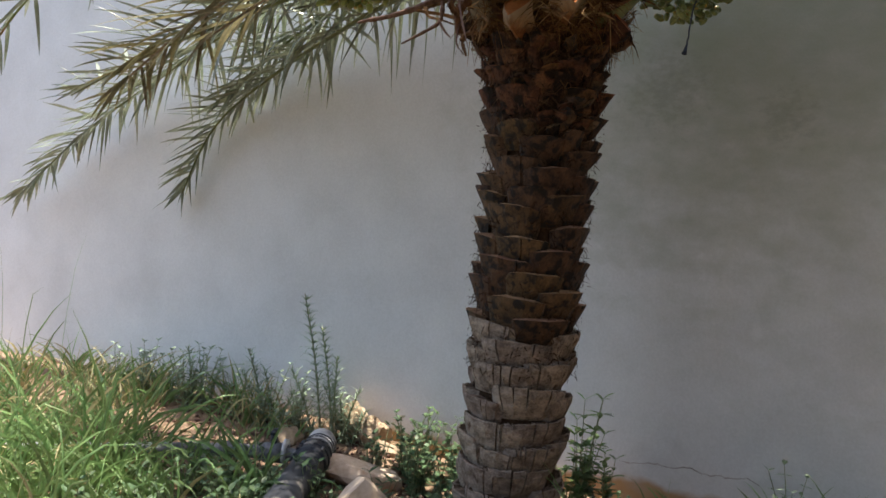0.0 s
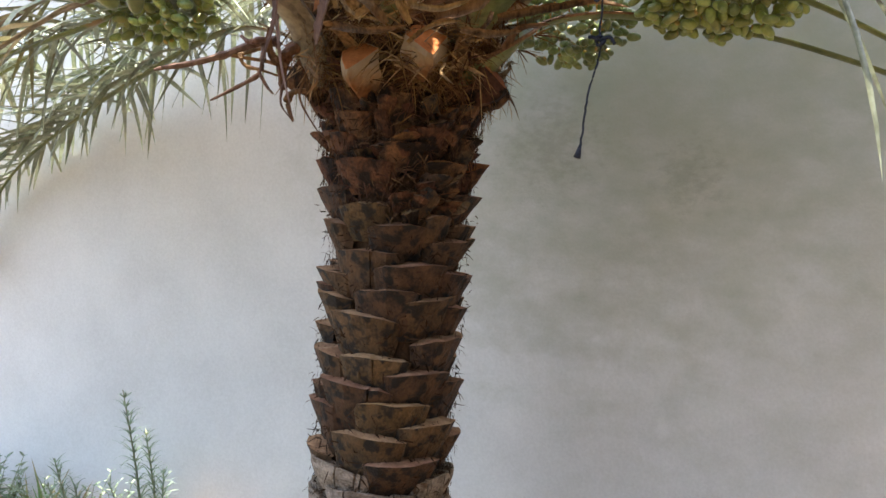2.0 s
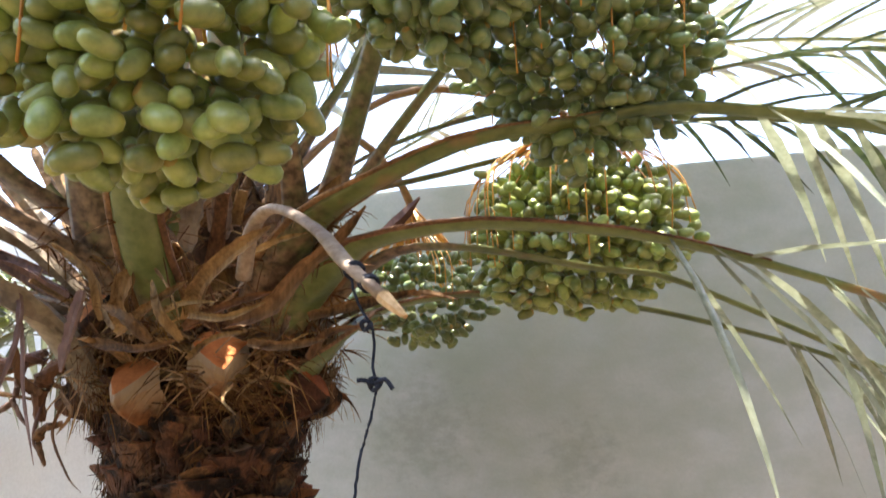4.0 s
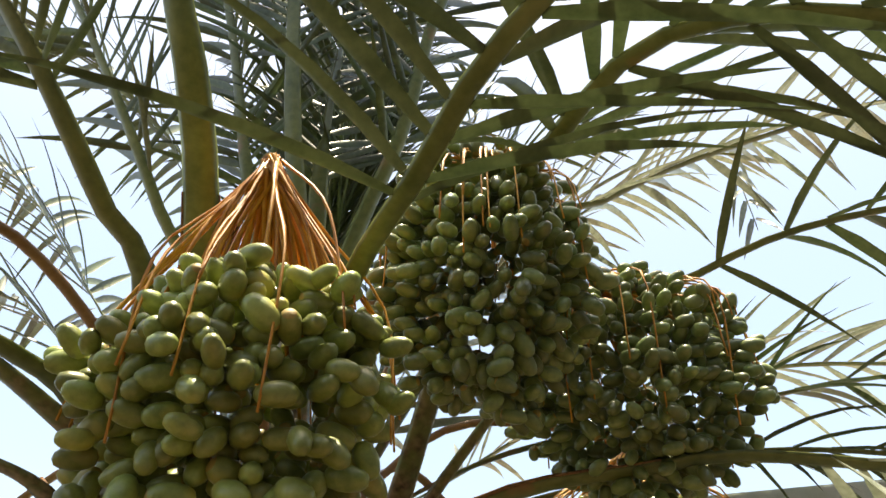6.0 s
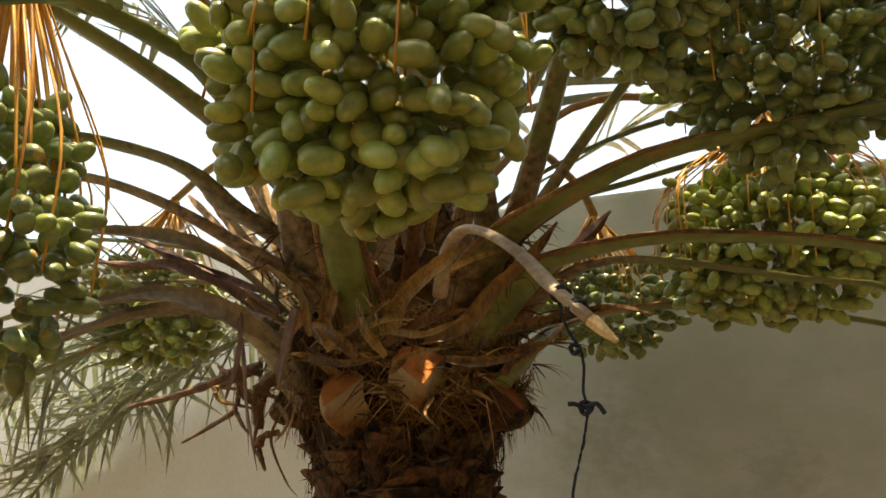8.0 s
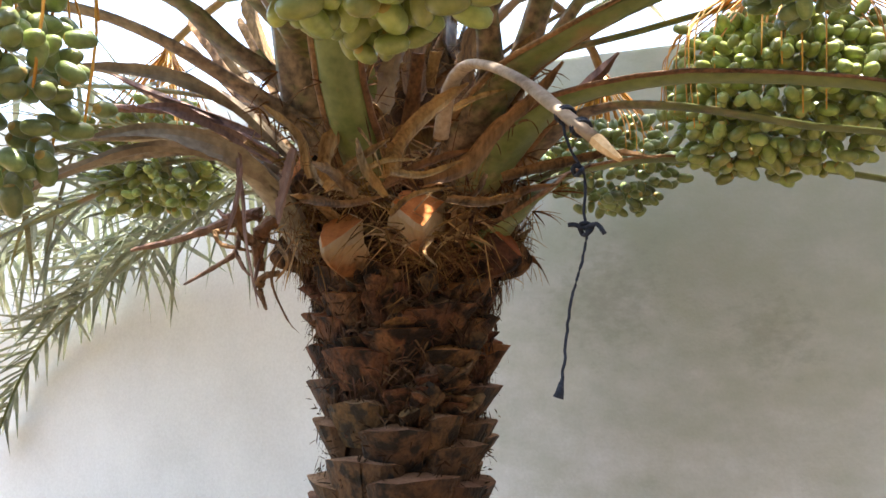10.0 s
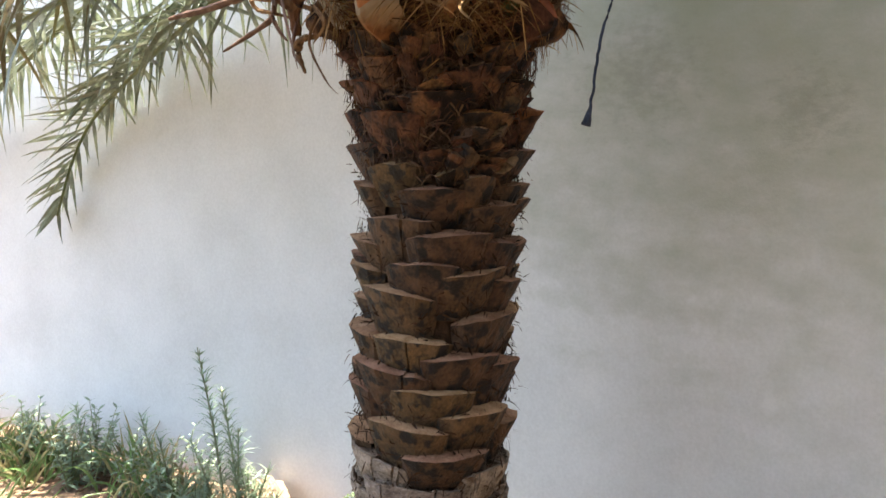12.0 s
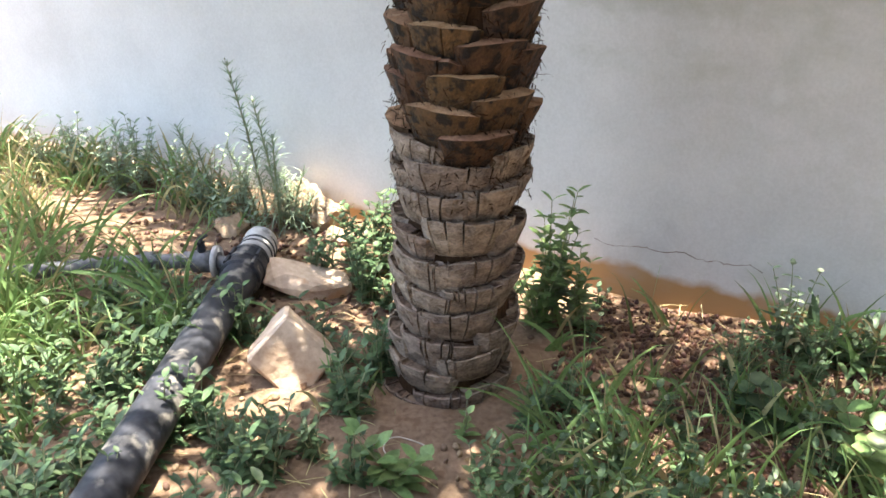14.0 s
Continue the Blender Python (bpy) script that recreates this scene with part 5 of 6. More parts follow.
# B7 is an added frond, placed to shade the ground right of the trunk
palm_frond("B7", [(-0.78, 2.60, 2.24), (-0.60, 2.72, 2.95), (-0.42, 2.82, 3.40), (-0.22, 2.92, 3.70), (0.05, 3.0, 3.85)], 0.75, 0.00, 0.48)
palm_frond("B6", [(-0.98, 2.56, 2.21), (-1.17, 2.41, 3.16), (-1.44, 2.34, 3.61), (-1.85, 2.23, 4.04), (-2.26, 2.23, 4.21)], 1.20, 0.00, 0.42)
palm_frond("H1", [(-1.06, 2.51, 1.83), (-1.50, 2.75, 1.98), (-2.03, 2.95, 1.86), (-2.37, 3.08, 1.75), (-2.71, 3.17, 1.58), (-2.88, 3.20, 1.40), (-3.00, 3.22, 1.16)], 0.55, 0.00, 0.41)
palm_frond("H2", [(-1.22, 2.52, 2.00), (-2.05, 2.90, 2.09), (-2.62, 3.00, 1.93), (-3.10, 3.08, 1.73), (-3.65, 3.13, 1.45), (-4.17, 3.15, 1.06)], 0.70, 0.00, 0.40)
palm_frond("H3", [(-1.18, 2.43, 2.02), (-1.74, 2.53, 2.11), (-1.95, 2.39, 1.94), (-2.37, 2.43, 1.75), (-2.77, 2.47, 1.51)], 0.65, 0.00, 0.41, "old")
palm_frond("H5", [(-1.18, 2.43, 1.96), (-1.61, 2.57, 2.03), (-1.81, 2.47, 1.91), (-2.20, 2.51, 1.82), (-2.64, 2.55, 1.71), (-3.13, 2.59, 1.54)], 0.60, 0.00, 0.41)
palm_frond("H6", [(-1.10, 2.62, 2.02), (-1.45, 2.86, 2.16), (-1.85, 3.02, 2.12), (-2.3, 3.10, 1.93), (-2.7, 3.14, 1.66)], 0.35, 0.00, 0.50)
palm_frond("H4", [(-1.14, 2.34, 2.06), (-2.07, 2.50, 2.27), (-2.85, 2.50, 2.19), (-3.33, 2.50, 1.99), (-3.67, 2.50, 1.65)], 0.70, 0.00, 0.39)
# upright inner frond that arches out high behind
_r = random.Random(9)
_o = Vector((math.cos(radians(75)), math.sin(radians(75)), 0))
_b = Vector((-0.84, 2.5, 2.0)) + _o * 0.05
build_frond([_b, _b + _o * 0.10 + Vector((0, 0, 1.0)), _b + _o * 0.32 + Vector((0, 0, 1.9)), _b + _o * 0.95 + Vector((0, 0, 2.5))], 1.9, 0.3, 0.45, "green", 302, dense=0.5)
# the close inner cluster
for _i, _az in enumerate((155, 120, 52, 88, 105, 70)):
    _az = radians(_az)
    _o = Vector((math.cos(_az), math.sin(_az), 0)) * _r.uniform(0.3, 0.6)
    _b = Vector((-0.83, 2.5, 2.0)) + _o * 0.05
    build_frond([_b, _b + _o * 0.06 + Vector((0, 0, 0.7)), _b + _o * 0.2 + Vector((0, 0, 1.4)), _b + _o * 0.5 + Vector((0, 0, 2.0))], 1.1, 0.3, 0.46, "green", 340 + _i, dense=1.6)
# old cut petiole arching out of the crown
build_frond([(-1.0, 2.38, 1.72), (-1.02, 2.24, 1.83), (-1.10, 2.15, 1.90), (-1.19, 2.10, 1.92), (-1.35, 2.04, 1.92)], 1, 0, 0, "old", 77, stub=True, hang=True)

CROWN = (-0.82, 2.42, 2.02)
build_bunch((-0.50, 1.69, 2.068), (0.214, 0.185, 0.212), (-0.46, 1.60, 2.41), [CROWN, (-0.68, 2.05, 2.40), (-0.54, 1.75, 2.48)], 470, 1, 470, 1.1)
build_bunch((-0.22, 1.92, 2.39), (0.19, 0.17, 0.25), (-0.21, 1.98, 2.65), [CROWN, (-0.55, 2.25, 2.6), (-0.33, 2.1, 2.72)], 760, 2, 300, 0.88, "stalk with crowded dark green dates on orange strands", True)
build_bunch((0.0, 2.205, 2.30), (0.215, 0.18, 0.235), (-0.07, 2.27, 2.575), [CROWN, (-0.5, 2.4, 2.60), (-0.2, 2.32, 2.67)], 700, 3, 300, 0.88, "stalk with crowded dark green dates on orange strands", True)
build_bunch((-0.055, 2.70, 2.12), (0.26, 0.20, 0.205), (-0.05, 2.73, 2.42), [CROWN, (-0.5, 2.6, 2.45), (-0.2, 2.72, 2.49)], 780, 4, 300, 0.9)
build_bunch((-1.07, 1.62, 1.89), (0.16, 0.165, 0.225), (-1.08, 1.58, 2.40), [CROWN, (-1.0, 2.0, 2.42), (-1.05, 1.7, 2.50)], 300, 5, 300, 1.0, "stalk with dark green dates on orange strands", True)
build_bunch((-1.70, 2.60, 2.075), (0.20, 0.18, 0.185), (-1.66, 2.58, 2.38), [CROWN, (-1.2, 2.5, 2.5), (-1.5, 2.56, 2.46)], 260, 6, 0)
build_bunch((-0.50, 3.02, 2.065), (0.20, 0.15, 0.135), (-0.52, 3.0, 2.33), [CROWN, (-0.65, 2.7, 2.42), (-0.55, 2.9, 2.40)], 270, 7, 0, 0.88, "stalk with crowded dark green dates close to the wall", True)


def build_dead_stalk():
    pts, _ = spline(STALK, 24)
    ob = palm_part("cut_stalk", tube(pts, lambda s: 0.0145 - 0.003 * min(1, s * 1.6), 10, 0.6), STICK, "dry grey cut fruit stalk bent downward")
    end, _ = spline([(-0.238, 1.753, 1.741), (-0.227, 1.751, 1.730), (-0.211, 1.748, 1.716)], 5)
    palm_part("split_end", tube(end, lambda s: 0.0118 * (1 - 0.65 * s ** 1.5), 7, 0.7), STICK_END, "pale split wood end", parent=ob, smooth=False).matrix_parent_inverse = Matrix()


build_dead_stalk()


def build_cord():
    """Dark cord knotted on the dry stalk, its free end frayed."""
    at = Vector((-0.264, 1.765, 1.76))
    rope = thing("cord", "dark navy cord knotted on a dry stalk, frayed end hanging", "rope", at)
    inv = Matrix.Translation(-at)
    rnd = random.Random(4)

    def bit(name, data, label=""):
        part(name, data, CORD, rope, label).matrix_parent_inverse = inv
    run = Vector((0.050, -0.026, -0.048)).normalized()
    across = run.cross(Vector((0, 0, 1))).normalized()
    for c in ((-0.2775, 1.7735, 1.779), (-0.257, 1.763, 1.7595)):
        for k in (-0.002, 0.002):
            bit("lashing", tube([Vector(c) + run * k + across * math.cos(a) * 0.0125 + across.cross(run) * math.sin(a) * 0.0095 for a in np.linspace(0, 2 * math.pi, 17)], 0.0022, 6))
    drop, _ = spline([(-0.2775, 1.765, 1.768), (-0.272, 1.768, 1.742), (-0.257, 1.780, 1.710), (-0.259, 1.789, 1.670), (-0.256, 1.789, 1.648), (-0.258, 1.780, 1.614), (-0.267, 1.770, 1.570), (-0.271, 1.761, 1.503), (-0.276, 1.761, 1.470)], 44)
    wig = [p + Vector((rnd.uniform(-1, 1), rnd.uniform(-1, 1), 0)) * 0.0008 for p in drop]
    bit("hanging_end", tube(wig, lambda s: 0.0017 if s < 0.93 else 0.0017 + 0.06 * (s - 0.93), 7), "frayed hanging cord end")
    for c, k in (((-0.256, 1.787, 1.652), 0.0065), ((-0.263, 1.775, 1.715), 0.005)):
        bit("knot", tube([Vector(c) + Vector((math.cos(t) * k, math.sin(2 * t) * k * 0.8, math.sin(t) * k)) for t in np.linspace(0, 2 * math.pi, 15)], 0.0027, 6))
    for sg, ln in ((-1, 0.018), (1, 0.022)):
        tail, _ = spline([(-0.256, 1.785, 1.652), (-0.256 + ln * 0.6 * sg, 1.781, 1.656), (-0.256 + ln * sg, 1.781, 1.645 if sg > 0 else 1.656)], 6)
        bit("loose_tail", tube(tail, 0.0028, 6))


build_cord()


def build_dead_leaf():
    """Withered brown sheath strips hanging off the crown."""
    for pts, w, mat in (([(-1.130, 2.360, 1.833), (-1.191, 2.350, 1.815), (-1.267, 2.340, 1.787), (-1.354, 2.330, 1.763), (-1.425, 2.320, 1.750), (-1.457, 2.320, 1.744)], 0.015, WITHERED),
                        ([(-1.136, 2.340, 1.810), (-1.187, 2.310, 1.783), (-1.183, 2.280, 1.769), (-1.174, 2.290, 1.746), (-1.136, 2.300, 1.738), (-1.099, 2.330, 1.729)], 0.008, SHEATH),
                        ([(-1.143, 2.320, 1.806), (-1.127, 2.290, 1.756), (-1.135, 2.290, 1.724), (-1.192, 2.290, 1.693), (-1.265, 2.290, 1.659)], 0.008, WITHERED),
                        ([(-1.136, 2.290, 1.732), (-1.110, 2.290, 1.695), (-1.091, 2.290, 1.677)], 0.006, WITHERED),
                        ([(-1.039, 2.300, 1.797), (-1.047, 2.270, 1.773), (-1.061, 2.270, 1.738), (-1.058, 2.280, 1.684)], 0.022, SHEATH),
                        ([(-1.060, 2.300, 1.768), (-1.053, 2.270, 1.709), (-1.052, 2.260, 1.649), (-1.023, 2.260, 1.612)], 0.0045, WITHERED),
                        ([(-0.980, 2.240, 1.674), (-1.001, 2.220, 1.665), (-1.018, 2.230, 1.644), (-1.005, 2.240, 1.601)], 0.01, SHEATH),
                        ([(-1.113, 2.340, 1.809), (-1.136, 2.310, 1.816), (-1.173, 2.300, 1.808), (-1.197, 2.300, 1.823)], 0.012, WITHERED)):
        line, _ = spline(pts, 18)
        wob = random.Random(int(w * 9999))
        bulge = [1 + 0.22 * wob.uniform(-1, 1) for _ in range(19)]
        palm_part("withered_strip", tube(line, lambda s: w * bulge[min(18, int(s * 18))] * (1 - 0.6 * s ** 3), 8, 0.7), mat, smooth=False)


build_dead_leaf()


# ---- pipes and stones ----
def build_pipe():
    a, b = Vector((-1.24, 1.55, 0.07)), Vector((-1.745, 2.80, 0.135))
    pipe = thing("drain_pipe", "scuffed black plastic pipe lying in weeds, grey socket end", "pipe", a)
    inv = Matrix.Translation(-a)
    w = (b - a).normalized()
    L = (b - a).length

    def seg(name, s0, s1, r, mat, label=""):
        n = 14
        pts = [a + w * (s0 + (s1 - s0) * i / n) for i in range(n + 1)]
        o = part(name, tube(pts, r, 24), mat, pipe, label)
        o.matrix_parent_inverse = inv
        return o
    seg("barrel", -0.9, L - 0.02, 0.061, PIPE)
    seg("coupling", L - 0.22, L - 0.11, 0.067, PIPE, "black pipe coupling")
    for s in (L - 0.225, L - 0.17, L - 0.115):
        seg("rim", s, s + 0.013, 0.072, PIPE)
    end, _ = spline([b - w * 0.08, b, b + w * 0.03 + Vector((0, 0, 0.01)), b + w * 0.05 + Vector((0, 0, -0.02))], 12)
    o = part("socket", tube(end, lambda s: 0.0635 - 0.012 * max(0, s - 0.7) / 0.3, 24), PIPE_GREY, pipe, "pale grey pipe end")
    o.matrix_parent_inverse = inv
    for s in (L - 0.055, L - 0.025, L + 0.005):
        seg("ring", s, s + 0.008, 0.066, PIPE, "dark ring on the pale pipe end")
    side = w.cross(Vector((0, 0, 1))).normalized()
    for s in (L - 0.20, L - 0.14):
        for sg in (-1, 1):
            at = a + w * s + side * sg * 0.045 + Vector((0, 0, 0.055))
            part("bolt", tube([at - w * 0.022, at + w * 0.022], 0.009, 6), PIPE, pipe, "clamp bolt", smooth=False).matrix_parent_inverse = inv
    # thin branch
    p0 = b - w * 0.16
    br = thing("branch_pipe", "thin dark pipe joined to the drain pipe by a clamp", "pipe", p0)
    inv2 = Matrix.Translation(-p0)
    line, _ = spline([p0, Vector((-1.86, 2.636, 0.125)), Vector((-2.16, 2.455, 0.115)), Vector((-2.64, 2.04, 0.10)), Vector((-3.3, 1.45, 0.09))], 40)
    part("barrel", tube(line, 0.027, 14), PIPE_WORN, br).matrix_parent_inverse = inv2
    way = (line[5] - line[3]).normalized()
    heart = Vector((-1.86, 2.636, 0.125))
    for name, s0, s1, r, label in (("valve_body", -0.035, 0.035, 0.040, "black valve body on the thin pipe"), ("nut", -0.062, -0.038, 0.036, ""), ("nut", 0.038, 0.062, 0.036, ""), ("nut", 0.17, 0.215, 0.034, "")):
        part(name, tube([heart + way * (s0 + (s1 - s0) * k / 4) for k in range(5)], r, 8 if name == "nut" else 16), PIPE_WORN, br, label, smooth=name != "nut").matrix_parent_inverse = inv2
    ring = tube([heart + way * -0.058, heart + way * -0.05, heart + way * -0.042], 0.056, 20)
    part("clamp_ring", ring, PIPE_GREY, br, "pale grey clamp ring").matrix_parent_inverse = inv2
    part("stem", tube([heart + Vector((0, 0, 0.03)), heart + Vector((0, 0, 0.075))], 0.014, 8), PIPE, br).matrix_parent_inverse = inv2
    part("valve_handle", tube([heart + Vector((0.012, -0.03, 0.082)), heart + Vector((0, 0, 0.088)), heart + Vector((-0.012, 0.035, 0.084))], 0.011, 8, 0.6), PIPE, br, "stubby valve handle").matrix_parent_inverse = inv2


build_pipe()


def stone(at, radii, rot, seed, label, mat=None, cut=5, detail=3):
    ob = part("rock", lump(radii, seed, 4 if mat else detail, 0.5 if mat else 0.2, cut), mat or ROCK, smooth=False)
    ob.matrix_basis = Matrix.Translation(at) @ Euler(rot).to_matrix().to_4x4()
    return tagged(ob, label, "rock")


def block(at, size, rot, seed, label):
    """An angular quarried block: a skewed box with chipped edges and slightly uneven faces."""
    rnd = random.Random(seed)
    bm = bmesh.new()
    bmesh.ops.create_cube(bm, size=1)
    for v in bm.verts:
        v.co = Vector((v.co.x * size[0] * rnd.uniform(0.8, 1.15), v.co.y * size[1] * rnd.uniform(0.8, 1.15), v.co.z * size[2] * rnd.uniform(0.82, 1.12)))
    bmesh.ops.bevel(bm, geom=list(bm.edges), offset=0.009, segments=1, affect="EDGES")
    bmesh.ops.subdivide_edges(bm, edges=[e for e in bm.edges if e.calc_length() > 0.03], cuts=9, use_grid_fill=True)
    bmesh.ops.triangulate(bm, faces=list(bm.faces))
    bm.normal_update()
    shift = {v: v.normal * (0.007 * noise.noise(v.co * 11 + Vector((seed, 0, 0))) + 0.0022 * noise.noise(v.co * 45)) for v in bm.verts}
    for v, d in shift.items():
        v.co += d
    ob = part("rock", bm, ROCK, smooth=False)
    ob.matrix_basis = Matrix.Translation(at) @ Euler(rot).to_matrix().to_4x4()
    return tagged(ob, label, "rock")


block((-1.275, 2.345, 0.082), (0.21, 0.15, 0.19), (-0.42, 0.82, 0.42), 3, "angular cream limestone block beside the pipe")
stone((-1.54, 2.78, 0.065), (0.165, 0.105, 0.085), (0.1, 0.1, 0.5), 8, "flat cream stone beside the pipe socket")
stone((-1.83, 3.22, 0.14), (0.12, 0.08, 0.10), (0.3, 0.2, 0.1), 12, "rough ochre stone at the wall's foot", OCHRE)
stone((-1.70, 3.20, 0.12), (0.08, 0.07, 0.08), (0.3, 0.9, 0.1), 15, "small ochre stone at the wall's foot", OCHRE)
stone((-1.60, 3.12, 0.09), (0.06, 0.05, 0.05), (0.8, 0.3, 0.4), 21, "small ochre stone among weeds", OCHRE)
stone((-2.02, 2.98, 0.10), (0.07, 0.055, 0.04), (0.2, 0.1, 1.1), 27, "crumbling pale clod on the sand", OCHRE)


# ---- plants ----
def grass_clump(at, n, length, seed, label, dry=0.1, lean=(0, 0), group=""):
    rnd = random.Random(seed)
    g = thing("grass_clump", label, "grass", at, group)
    for mat, name, share in ((GRASS, "green_grass", 1 - dry), (STRAW, "dry_grass", dry)):
        chunks = []
        for _ in range(int(n * share)):
            a = rnd.uniform(0, 2 * math.pi)
            way = Vector((math.cos(a) * rnd.uniform(0.1, 0.8) + lean[0], math.sin(a) * rnd.uniform(0.1, 0.8) + lean[1], 1))
            p = Vector((rnd.gauss(0, 0.05), rnd.gauss(0, 0.05), -0.01))
            chunks.append(blade(p, way, Vector((-way.y, way.x, 0.2)), length * rnd.uniform(0.45, 1.1), rnd.uniform(0.006, 0.018), rnd.uniform(1, 8), 0.3, 6, rnd.uniform(-1, 1)))
        if chunks:
            tagged(part(name, join(chunks), mat, g), kind="stuff")
    return g


def leaf_shape(base, way, up, length, width, segs=5, cup=0.2):
    vs, fs = [], []
    way = way.normalized()
    side = way.cross(up)
    side = side.normalized() if side.length > 1e-4 else Vector((1, 0, 0))
    nrm = side.cross(way).normalized()
    for i in range(segs + 1):
        s = i / segs
        w = width * 0.5 * math.sin(math.pi * min(0.985, 0.06 + s * 0.94)) ** 0.8
        p = base + way * length * s - nrm * length * 0.25 * s * s
        vs += [p - side * w + nrm * w * cup, p, p + side * w + nrm * w * cup]
    for i in range(segs):
        a = i * 3
        fs += [(a, a + 1, a + 4, a + 3), (a + 1, a + 2, a + 5, a + 4)]
    return vs, fs


def broad_weed(at, stems, height, leaf, width, seed, label, mat=None, group="", spread=0.35):
    rnd = random.Random(seed)
    g = thing("weed", label, "weed", at, group)
    for _ in range(stems):
        lv = []
        a = rnd.uniform(0, 2 * math.pi)
        h = height * rnd.uniform(0.6, 1.1)
        tip = Vector((math.cos(a) * spread * h * rnd.uniform(0.2, 1.3), math.sin(a) * spread * h * rnd.uniform(0.2, 1.3), h))
        line, _ = spline([Vector((rnd.gauss(0, 0.015), rnd.gauss(0, 0.015), -0.01)), tip * 0.5 + Vector((0, 0, 0.04 * h)), tip], 8)
        pairs = max(3, int(h / 0.032))
        for k in range(pairs + 1):
            s = 0.2 + 0.8 * k / pairs
            p = line[min(8, int(s * 8))]
            b = k * 1.57 + rnd.uniform(-0.4, 0.4)
            for q in (0, math.pi):
                way = Vector((math.cos(b + q), math.sin(b + q), rnd.uniform(0.0, 0.7) + (0.6 if k == pairs else 0)))
                lv.append(leaf_shape(p, way, Vector((0, 0, 1)), leaf * rnd.uniform(0.6, 1.15) * (1.1 - 0.4 * s), width * rnd.uniform(0.7, 1.1), 4))
        stem = part("stem", tube(line, lambda s: 0.0032 - 0.002 * s, 5), STEM, g)
        tagged(part("foliage", join(lv), mat or WEED, stem), kind="stuff")
    return g


def spike_weed(at, stems, seed, label):
    """Tall stems set all round with narrow leaves."""
    rnd = random.Random(seed)
    g = thing("spike_weed", label, "weed", at)
    for dx, dy, h, lx in stems:
        line, _ = spline([(dx, dy, -0.02), (dx + lx * 0.4, dy, h * 0.5), (dx + lx, dy + 0.01, h)], 20)
        stem = part("stem", tube(line, lambda s: 0.006 - 0.004 * s, 6), STEM, g)
        lv = []
        n = int(h * 260)
        for k in range(n):
            s = 0.12 + 0.88 * k / n
            p = line[min(20, int(s * 20))]
            a = k * 2.4
            ln = 0.14 * (1.1 - 0.72 * s) * rnd.uniform(0.5, 1.2)
            lv.append(blade(p, Vector((math.cos(a), math.sin(a), 0.45 + 0.6 * s)), Vector((0, 0, 1)), ln, 0.0052, rnd.uniform(4, 16), 0.3, 4))
        tagged(part("foliage", join(lv), WEED_PALE, stem), kind="stuff")
    return g


def at_ground(x, y):
    return (x, y, ground_height(x, y))


spike_weed(at_ground(-1.93, 3.10), [(0, 0, 0.64, -0.17), (0.04, 0.03, 0.50, -0.12), (0.07, -0.02, 0.38, -0.02), (-0.06, 0.02, 0.28, -0.16), (0.10, 0.02, 0.24, 0.06)], 1, "tall grey-green spiky weed by the wall")
spike_weed(at_ground(-2.25, 3.10), [(0, 0, 0.34, -0.14), (0.06, 0.0, 0.26, -0.1), (-0.06, 0.04, 0.22, -0.14), (0.12, -0.05, 0.2, 0.06)], 2, "leaning grey-green spiky weed by the wall")

spike_weed(at_ground(-2.72, 3.14), [(0, 0, 0.27, -0.08), (0.08, 0.02, 0.18, 0.04)], 3, "thin grey-green stems with narrow leaves by the wall")
spike_weed(at_ground(-1.78, 3.12), [(0, 0, 0.16, 0.05), (-0.05, 0.0, 0.22, -0.04)], 4, "thin grey-green stems beside an ochre stone")

_r = random.Random(31)
for _k in range(42):
    _x, _y = _r.uniform(-2.95, -1.70), _r.uniform(1.7, 2.42)
    if _y > 2.42 + 0.55 * (_x + 2.1):
        _y -= 0.45
    grass_clump(at_ground(_x, _y), 24, _r.uniform(0.26, 0.66), 200 + _k, "lush green grass clump beside the pipe", 0.08, (_r.uniform(-0.2, 0.3), _r.uniform(-0.3, 0.1)), "grass by the pipe")
for _k in range(26):
    _x, _y = _r.uniform(-3.7, -2.05), _r.uniform(2.98, 3.26)
    if _k % 3 == 0:
        _x, _y = _r.uniform(-3.7, -2.65), _r.uniform(2.35, 3.0)
    grass_clump(at_ground(_x, _y), 24, _r.uniform(0.14, 0.32), 300 + _k, "sunlit dry-tipped grass clump near the wall", 0.5, (0, 0), "grass near the wall")
for _k in range(14):
    _x, _y = _r.uniform(-3.9, -2.65), _r.uniform(2.2, 3.1)
    grass_clump(at_ground(_x, _y), 24, _r.uniform(0.2, 0.4), 330 + _k, "sunlit dry-tipped grass clump near the wall", 0.4, (0, 0), "grass near the wall")
for _k in range(14):
    _x, _y = _r.uniform(-2.9, -2.1), _r.uniform(1.9, 2.32)
    grass_clump(at_ground(_x, _y), 12, _r.uniform(0.75, 1.05), 380 + _k, "tall arching grass clump beside the thin pipe", 0.1, (_r.uniform(-0.2, 0.2), 0.1), "tall grass by the pipe")
for _x, _y, _h in ((-2.3, 2.44, 0.5), (-2.02, 2.60, 0.34), (-1.97, 2.50, 0.42), (-2.45, 2.35, 0.55)):
    grass_clump(at_ground(_x, _y), 9, _h, 360 + int(_h * 100), "a few tall grass blades beside the thin pipe", 0.1, (-0.15, 0.0), "grass by the pipe")
for _k in range(34):
    _x, _y = _r.uniform(-0.55, 0.6), _r.uniform(2.15, 2.85)
    grass_clump(at_ground(_x, _y), 15, _r.uniform(0.14, 0.30), 400 + _k, "thin arching grass clump in leaf litter", 0.2, (_r.uniform(-0.3, 0.3), -0.1), "grass in the litter")
